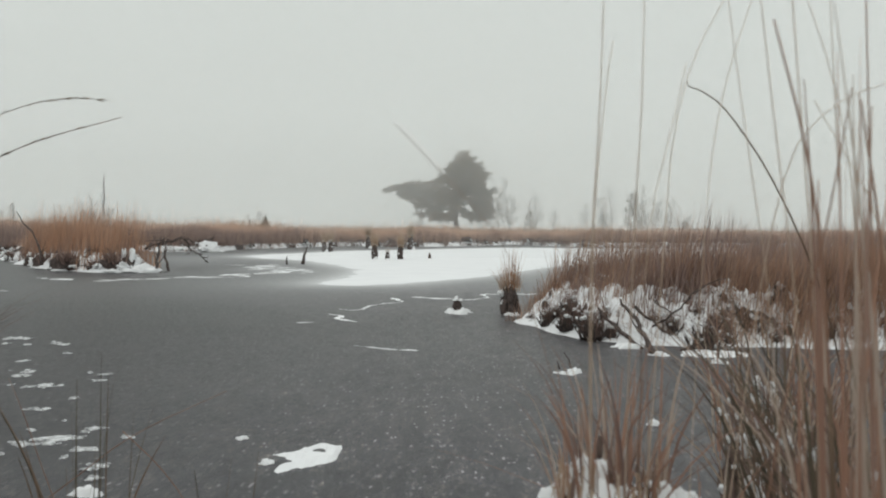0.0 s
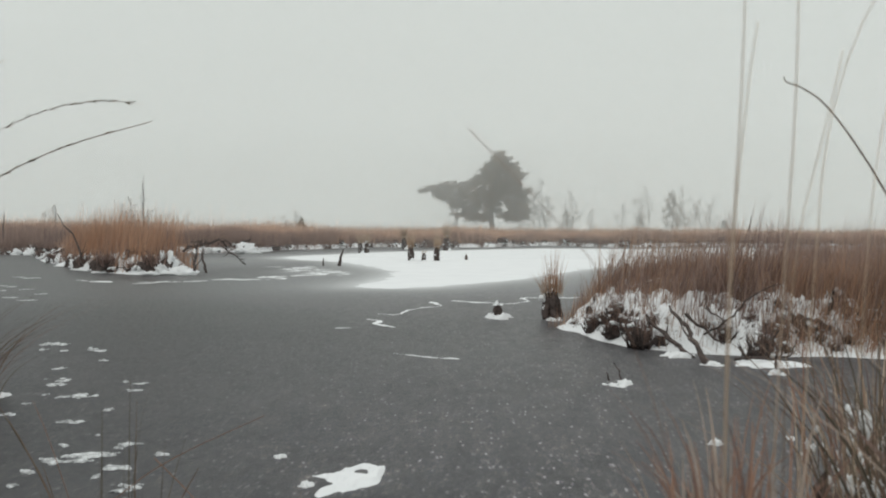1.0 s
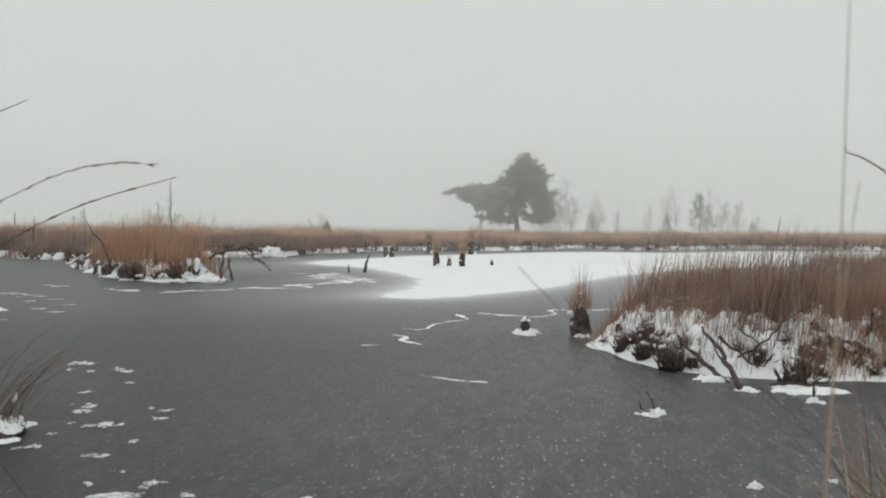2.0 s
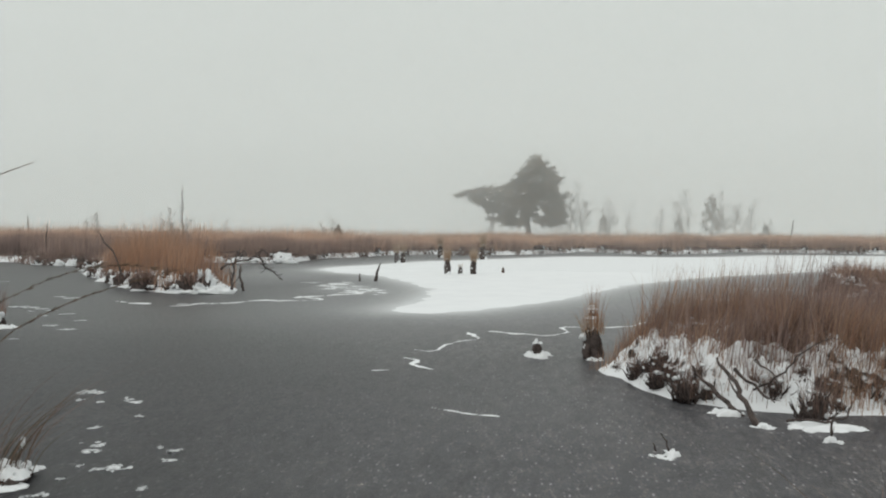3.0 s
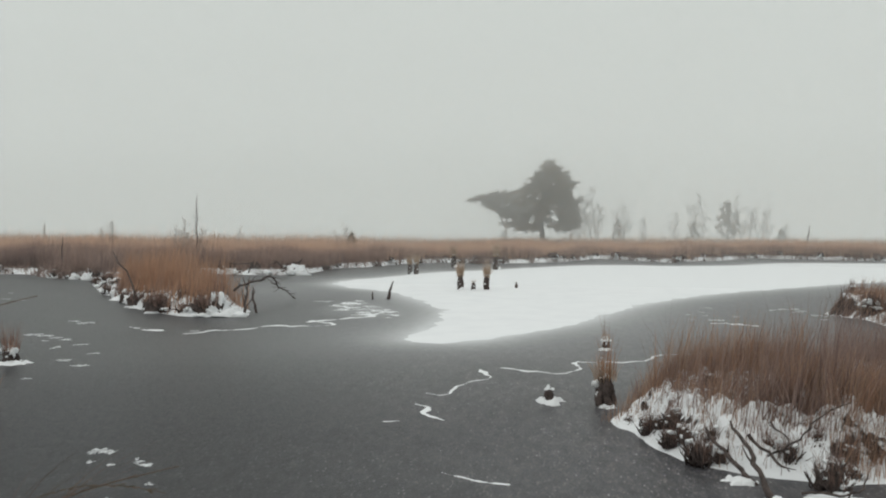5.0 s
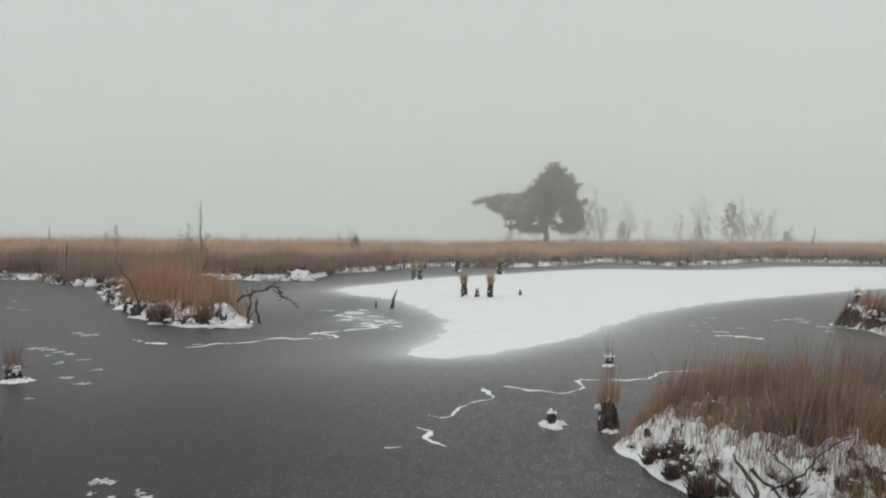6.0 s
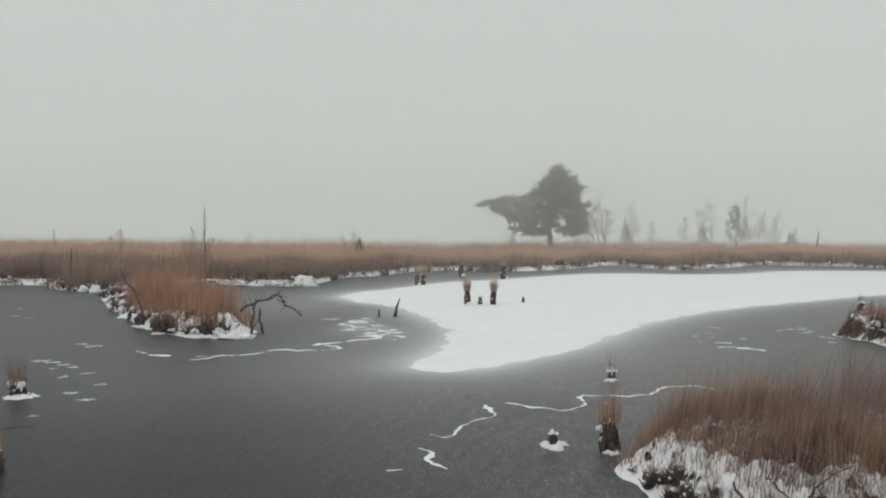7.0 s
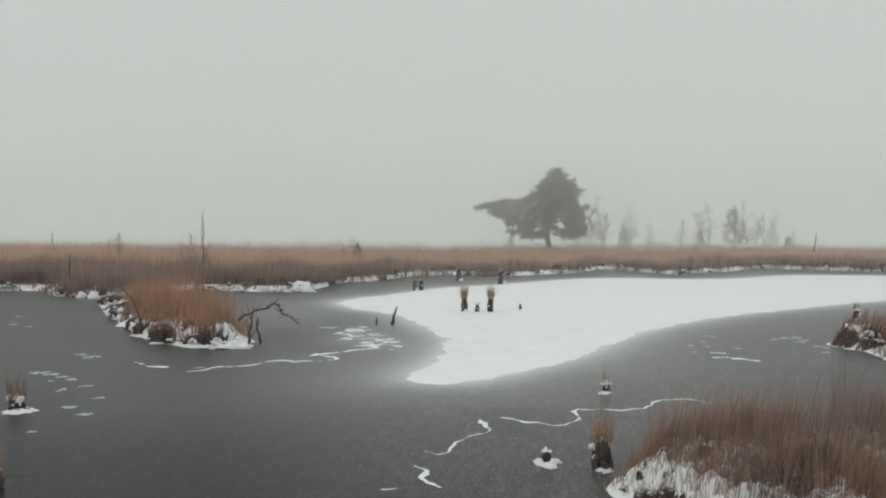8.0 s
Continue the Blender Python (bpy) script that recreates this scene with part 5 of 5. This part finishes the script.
def young_pine(high, seed, label, wide=0.34, name="young_pine"):
    """An open young pine: whorls of upturned branches with brushes of needles."""
    r = random.Random(seed)
    top = tagged(new(name), label, "tree")
    g = Geo()
    g.tube([(0, 0, -0.2), (0.02 * high, 0, high * 0.5), (0, 0, high)], [0.016 * high, 0.011 * high, 0.004], 6)
    part("trunk", g.mesh("trunk", PINEBARK), top)
    twigs, places = Geo(), [Vector((0, 0, high * k)) for k in (0.93, 0.97, 1.0)]
    steps = max(7, int(high / 0.45))
    for w in range(steps):
        u = 0.2 + 0.75 * w / steps
        for k in range(5):
            a = 6.28 * k / 5 + r.uniform(-0.5, 0.5)
            m = high * wide * (1.08 - u) * r.uniform(0.55, 1.15)
            p = Vector((0, 0, high * u))
            q = p + Vector((math.cos(a), math.sin(a), 0.25)) * m * 0.65
            e = q + Vector((math.cos(a) * 0.35, math.sin(a) * 0.35, 0.42)) * m
            twigs.tube([p, q, e], [0.006 * high, 0.004 * high, 0.004], 4)
            places += [q.lerp(e, 0.5), e]
            for s in (-0.5, 0.5):
                f = q + Vector((math.cos(a + s), math.sin(a + s), 0.5)) * m * 0.35
                twigs.tube([p.lerp(q, 0.7), f], [0.003 * high, 0.004], 3)
                places.append(f)
    tagged(part("twig_mass", twigs.mesh("twig_mass", PINEBARK), top), kind="stuff")
    part("crown", needle_tufts("crown", places, 0.05 + 0.03 * high, seed, 9), top, "tufts of grey-green needles")
    return top


put(lone_pine("wide lone pine with a long low limb, grey in mist"), 0.37, 78, -0.28)
for x, y, h, s in ((17.25, 82, 4.6, 8), (7.2, 80, 2.7, 9), (14.25, 82, 2.5, 10), (22.0, 82, 1.9, 12), (-11.3, 53, 1.5, 11)):
    put(young_pine(h, s, "young open-crowned pine among bare birches" if h > 3 else "small dark pine seedling in the moor grass", name="young_pine" if h > 3 else "pine_seedling"), x, y, 0.2)

# bare birches and bushes behind the pond: x, y, height, seed, stems
BARE = [(3.0, 81, 3.0, 1, 1), (4.3, 80, 4.4, 2, 2), (5.3, 80, 5.6, 3, 3), (8.1, 82, 4.4, 4, 2), (9.6, 83, 2.9, 5, 1), (12.7, 83, 3.4, 6, 1), (15.2, 82, 5.0, 8, 2), (18.6, 82, 5.0, 9, 2), (19.3, 82, 3.9, 10, 1),
        (20.6, 82, 4.0, 11, 2), (-16.05, 39, 2.15, 12, 3), (-15.4, 39.3, 1.75, 19, 2), (-23.9, 47, 2.1, 13, 2), (-20.2, 57.5, 1.9, 14, 1), (-11.7, 53, 2.1, 15, 2), (22.6, 83, 2.4, 17, 1), (-2.8, 76, 2.4, 18, 1)]
for x, y, h, s, k in BARE:
    put(bare_tree(h, s, "bare leafless birch standing in the moor grass" if h > 2.8 else "low leafless bush rising above the moor grass", stems=k, mat=BIRCH, name="birch_tree" if h > 2.8 else "bare_bush", fine_r=0.007 if y > 58 else 0.005, full=1 if y > 58 else 0.75), x, y, 0.2)
put(dead_spire(3.3, 31, "thin dead tree with short bare side branches"), -15.66, 39.6, 0.1)
put(dead_spire(2.2, 32, "small dead spire standing in a low bush"), -23.8, 47.2, 0.1)
stick([(20.7, 70, 0.0), (20.75, 70, 1.2), (20.95, 70, 2.3)], 0.07, "leaning grey fence post in the moor grass", "post", seed=41, name="post")
stick([(-32.6, 55, 0.0), (-32.6, 55, 1.2), (-32.7, 55, 2.2)], 0.05, "thin dead pole in the moor grass", "post", seed=42, name="post")
stick([(-17.6, 31.6, 0.1), (-17.6, 31.6, 0.9), (-17.55, 31.6, 1.5)], 0.035, "thin dead stake among the bank grass", "stake", seed=43, name="stake")

# a rounded heap of snow on the far shore
snow_mound(-9.25, 33.9, 0.44, 0.32, 0.3, 71, "rounded heap of snow over a tussock on the shore")
for i in range(8):
    snow_mound(-12.3 + 0.42 * i, 33.7 + 0.5 * math.sin(2.3 * i), 0.16 + 0.07 * math.sin(5 * i), 0.12, 0.1, 320 + i, "low ragged drift of snow among dead branches", 0.1)
r = np.random.RandomState(77)
for k in range(9):
    px, py = -12.2 + 3.0 * r.rand(), 33.4 + 1.0 * r.rand()
    stick([(px, py, 0.05), (px + r.randn() * 0.4, py + 0.2, 0.3 + 0.3 * r.rand()), (px + r.randn() * 0.8, py + 0.3, 0.15 + 0.5 * r.rand())], 0.03, "dark dead branch lying in the snow of the shore", twigs=5, seed=80 + k)


# ---------------------------------------------------------------- tussocks and stems beside the path
def stem(points, thick, mat, label, name="grass_stem", seeds=0.0, sheath=0.0):
    """One dry stem, rounded through its points."""
    p = [Vector(q) for q in points]
    for _ in range(2):
        q = [p[0]]
        for a, b in zip(p, p[1:]):
            q += [a.lerp(b, 0.25), a.lerp(b, 0.75)]
        p = q + [p[-1]]
    g = Geo()
    n = len(p)
    g.tube(p, [max(thick * 0.5 * (1.1 - 0.7 * i / (n - 1)), 0.0004) for i in range(n)], 5)
    ob = tagged(new(name, g.mesh(name, mat)), label, "grass stem", "tall stems beside the path")
    if sheath:
        k = int(n * sheath)
        g = Geo()
        g.tube(p[:k], [thick * 0.5 * (1.5 - 0.35 * i / k) for i in range(k)], 6)
        part("leaf_sheath", g.mesh("leaf_sheath", RUSH), ob, "darker dry sheath round the lower stem")
    if seeds:
        r = random.Random(int(1000 * thick) + n)
        g = Geo()
        for i in range(int(n * 0.45), n - 4):
            for _ in range(5):
                q = p[i].lerp(p[i + 1], r.random())
                d = (p[i + 1] - p[i]).normalized() + Vector((r.uniform(-1, 1), r.uniform(-1, 1), r.uniform(-1, 1))) * 0.25
                g.tube([q, q + d * 0.008, q + d * 0.02], [0.0006, seeds, 0.0003], 5)
        tagged(part("seed_head", g.mesh("seed_head", mat), ob, "narrow head of dark dry seeds"), kind="stuff")
    return ob


TALL = "tall dry grass stem rising from a tussock"
STEMS = [
    ((0.50, 2.08, 0.55), (0.487, 2.03, 0.85), (0.498, 2.03, 1.02), (0.502, 2.03, 1.25), 0.0032),
    ((0.50, 2.08, 0.55), (0.49, 2.03, 0.9), (0.505, 2.03, 1.06), (0.511, 2.03, 1.10), 0.0022),
    ((0.54, 2.08, 0.55), (0.536, 2.03, 0.87), (0.546, 2.03, 1.05), (0.545, 2.03, 1.26), 0.0029),
    ((0.57, 2.1, 0.55), (0.586, 2.1, 0.84), (0.60, 2.1, 1.06), (0.68, 2.1, 1.21), 0.0022),
]
MID_STEMS = [
    ((0.56, 2.1, 0.55), (0.564, 2.1, 0.88), (0.6, 2.1, 1.03), (0.612, 2.1, 1.09), 0.0014),
    ((0.70, 2.0, 0.5), (0.683, 2.0, 0.8), (0.651, 2.0, 0.99), (0.618, 2.0, 1.22), 0.0027),
    ((0.62, 2.1, 0.5), (0.635, 2.1, 0.88), (0.65, 2.1, 1.04), (0.70, 2.1, 1.2), 0.0014),
    ((0.71, 1.95, 0.5), (0.69, 1.95, 0.81), (0.664, 1.95, 0.99), (0.638, 1.95, 1.2), 0.0032),
    ((0.70, 1.9, 0.5), (0.685, 1.9, 0.84), (0.671, 1.9, 0.99), (0.652, 1.9, 1.2), 0.0036),
]
NEAR_STEMS = [
    ((0.70, 1.86, 0.4), (0.678, 1.85, 0.8), (0.66, 1.85, 0.95), (0.624, 1.85, 1.08), 0.0066),
    ((0.83, 2.05, 0.5), (0.80, 2.05, 0.82), (0.782, 2.05, 1.02), (0.715, 2.05, 1.21), 0.0027),
    ((0.75, 1.9, 0.4), (0.742, 1.9, 0.84), (0.735, 1.9, 1.0), (0.727, 1.9, 1.2), 0.0043),
    ((0.73, 1.82, 0.4), (0.71, 1.8, 0.75), (0.702, 1.8, 0.87), (0.68, 1.8, 1.0), 0.0066),
    ((0.77, 2.0, 0.4), (0.757, 2.0, 0.87), (0.745, 2.0, 1.05), (0.736, 2.0, 1.2), 0.0029),
    ((0.85, 2.0, 0.6), (0.80, 2.0, 0.9), (0.76, 2.0, 0.97), (0.724, 2.0, 1.03), 0.0022),
    ((0.70, 2.2, 0.5), (0.76, 2.2, 0.97), (0.83, 2.2, 1.06), (0.92, 2.2, 1.09), 0.0029),
    ((0.64, 2.0, 0.3), (0.665, 1.93, 0.7), (0.69, 1.88, 0.9), (0.70, 1.86, 1.02), 0.0046),
]
for i, (*pts, thick) in enumerate(STEMS + MID_STEMS + NEAR_STEMS):
    stem(pts, thick * 0.6, STRAW if thick < 0.0025 else TAN if thick < 0.004 else RUSSET, TALL, sheath=0.4 if i % 5 == 4 else 0)
stem([(1.3, 3.1, 0.3), (1.17, 2.95, 0.7), (1.05, 2.95, 0.98), (0.93, 2.95, 1.16), (0.87, 2.95, 1.2), (0.845, 2.95, 1.205), (0.842, 2.95, 1.217)], 0.0046, RUSH, "dark stem arching over with a bent tip")
REDDISH = "thin reddish stalk arching among the rushes"
stem([(-0.98, 3.55, 0.0), (-0.75, 3.5, 0.17), (-0.6, 3.5, 0.29), (-0.32, 3.5, 0.42)], 0.0032, RUSSET, REDDISH)
stem([(-0.62, 3.5, 0.3), (-0.48, 3.45, 0.2), (-0.38, 3.4, 0.09), (-0.32, 3.4, 0.0)], 0.0028, RUSSET, REDDISH)
stem([(-0.72, 3.4, 0.0), (-0.8, 3.4, 0.2), (-0.86, 3.4, 0.38), (-0.9, 3.4, 0.47)], 0.0026, RUSSET, REDDISH)
stem([(0.5, 2.14, 0.56), (0.42, 2.19, 0.85), (0.33, 2.2, 0.95), (0.255, 2.2, 1.027)], 0.0006, HEATH, "hair-thin dry stem bending over the ice")
stem([(-1.75, 3.4, 0.1), (-1.48, 3.3, 0.44), (-1.05, 3.22, 1.06), (-0.78, 3.2, 1.19), (-0.62, 3.18, 1.213), (-0.51, 3.17, 1.2)], 0.002, RUSH, "thin dark seed stem arching out over the ice", seeds=0.001)
stem([(-1.8, 3.5, 0.1), (-1.55, 3.4, 0.4), (-1.1, 3.4, 0.99), (-0.85, 3.4, 1.12), (-0.584, 3.4, 1.191)], 0.0045, RUSH, "dark seed stem arching out over the ice", seeds=0.0014)
stem([(-2.4, 5.2, 0.2), (-2.2, 4.7, 1.1), (-1.8, 4.4, 1.45), (-1.47, 4.25, 1.52)], 0.006, RUSH, "dark seed stem arching out over the ice", seeds=0.0014)

put(tussock(0.575, 0.085, 0.27, (RUSSET, TAN, RUSSET, HEATH), 141, count=150, wide=0.0046, lean=0.36, cap=1.65, label="tall tussock capped with snow and rusty grass"), 0.56, 2.28)
put(tussock(0.46, 0.15, 0.5, (RUSSET, TAN, RUSH, HEATH), 143, count=240, wide=0.0065, lean=0.4, specks=50, fleck=2.2, cap=0.8, thatch=False, label="dense brown grass tussock with snow at its foot"), 0.89, 2.08)
put(tussock(0.45, 0.075, 0.66, (RUSSET, TAN, RUSSET), 153, count=60, wide=0.006, lean=0.07, cap=1.0, specks=12, thatch=False, label="dense brown tussock of upright dead grass"), 0.745, 1.88)
put(tussock(0.3, 0.16, 0.6, (RUSH, STRAW, RUSH, HEATH), 144, count=130, wide=0.006, lean=0.6, specks=44, fleck=2.4, cap=0.7, thatch=False, label="brown rush tussock with leaning blades and snow"), 1.08, 2.95)
put(tussock(0.3, 0.07, 0.54, (RUSH, RUSH), 151, count=44, wide=0.009, lean=0.36, toward=3.0, snow=False, thatch=False, label="dark rush blades leaning over the ice"), 0.97, 2.66)
put(tussock(0.38, 0.09, 0.26, (RUSSET, TAN), 152, count=36, wide=0.006, lean=0.9, specks=16, snow=False, thatch=False, label="low brown tussock with arching blades and snow"), 0.75, 2.42)
put(tussock(0.32, 0.2, 0.5, (RUSSET, STRAW, RUSH), 145, count=130, wide=0.006, lean=0.45, specks=40, fleck=2.4, cap=0.5, thatch=False, label="brown grass tussock with snow between its blades"), 1.24, 3.45)
put(tussock(0.05, 0.12, 0.52, RUSH, 146, count=18, wide=0.006, lean=0.26, thatch=False, snow=False, label="sparse dark rushes standing in the ice"), -0.56, 3.12)
put(tussock(0.05, 0.05, 0.42, RUSH, 147, count=3, wide=0.009, lean=0.2, thatch=False, snow=False, label="few dark rush blades standing in the ice"), -0.16, 2.9)
put(tussock(0.04, 0.16, 0.62, (RUSH, RUSH, HEATH), 148, count=70, wide=0.006, lean=0.95, toward=0.45, cap=1.1, specks=14, fleck=2.5, dark=True, label="dark rush tussock leaning over with snow at its foot"), -2.42, 5.52)
put(tussock(0.2, 0.16, 0.35, ORANGE, 149, count=60, wide=0.007, label="small orange grass tussock in the ice"), -4.75, 8.6)
put(tussock(0.25, 0.25, 0.5, RUSH, 150, count=60, wide=0.009, lean=0.6, label="dark grass tussock beside the path"), -1.8, 3.45)


# ---------------------------------------------------------------- mist over the moor
def mist_bank(y, layers):
    """A thin curtain of mist across the whole moor: layers of (height, density)."""
    xs = np.linspace(-160, 160, 41)
    gx, gz = np.meshgrid(xs, [h for h, _ in layers])
    verts = np.stack([gx, y + 0.6 * np.sin(gx * 0.11 + y) * (y > 20), gz], -1).reshape(-1, 3)
    k = (np.arange(len(layers) - 1)[:, None] * 41 + np.arange(40)[None, :]).ravel()
    me = fast_mesh("mist", verts, np.stack([k, k + 1, k + 42, k + 41], -1), MIST)
    add_value(me, "veil", np.repeat([d for _, d in layers], 41))
    tagged(new("mist", me), "thin pale winter mist hanging over the moor", "mist", kind="structure")


mist_bank(29, ((-0.2, 0.04), (8, 0.04), (30, 0)))
mist_bank(46, ((-0.2, 0.06), (8, 0.06), (30, 0)))
mist_bank(63, ((-0.2, 0.08), (8, 0.08), (30, 0)))
mist_bank(75.3, ((-0.2, 0.31), (15, 0.31), (60, 0.31)))
mist_bank(76.4, ((-0.2, 0.16), (7, 0.15), (10, 0)))
mist_bank(105, ((-0.2, 0.78), (15, 0.78), (60, 0.78)))
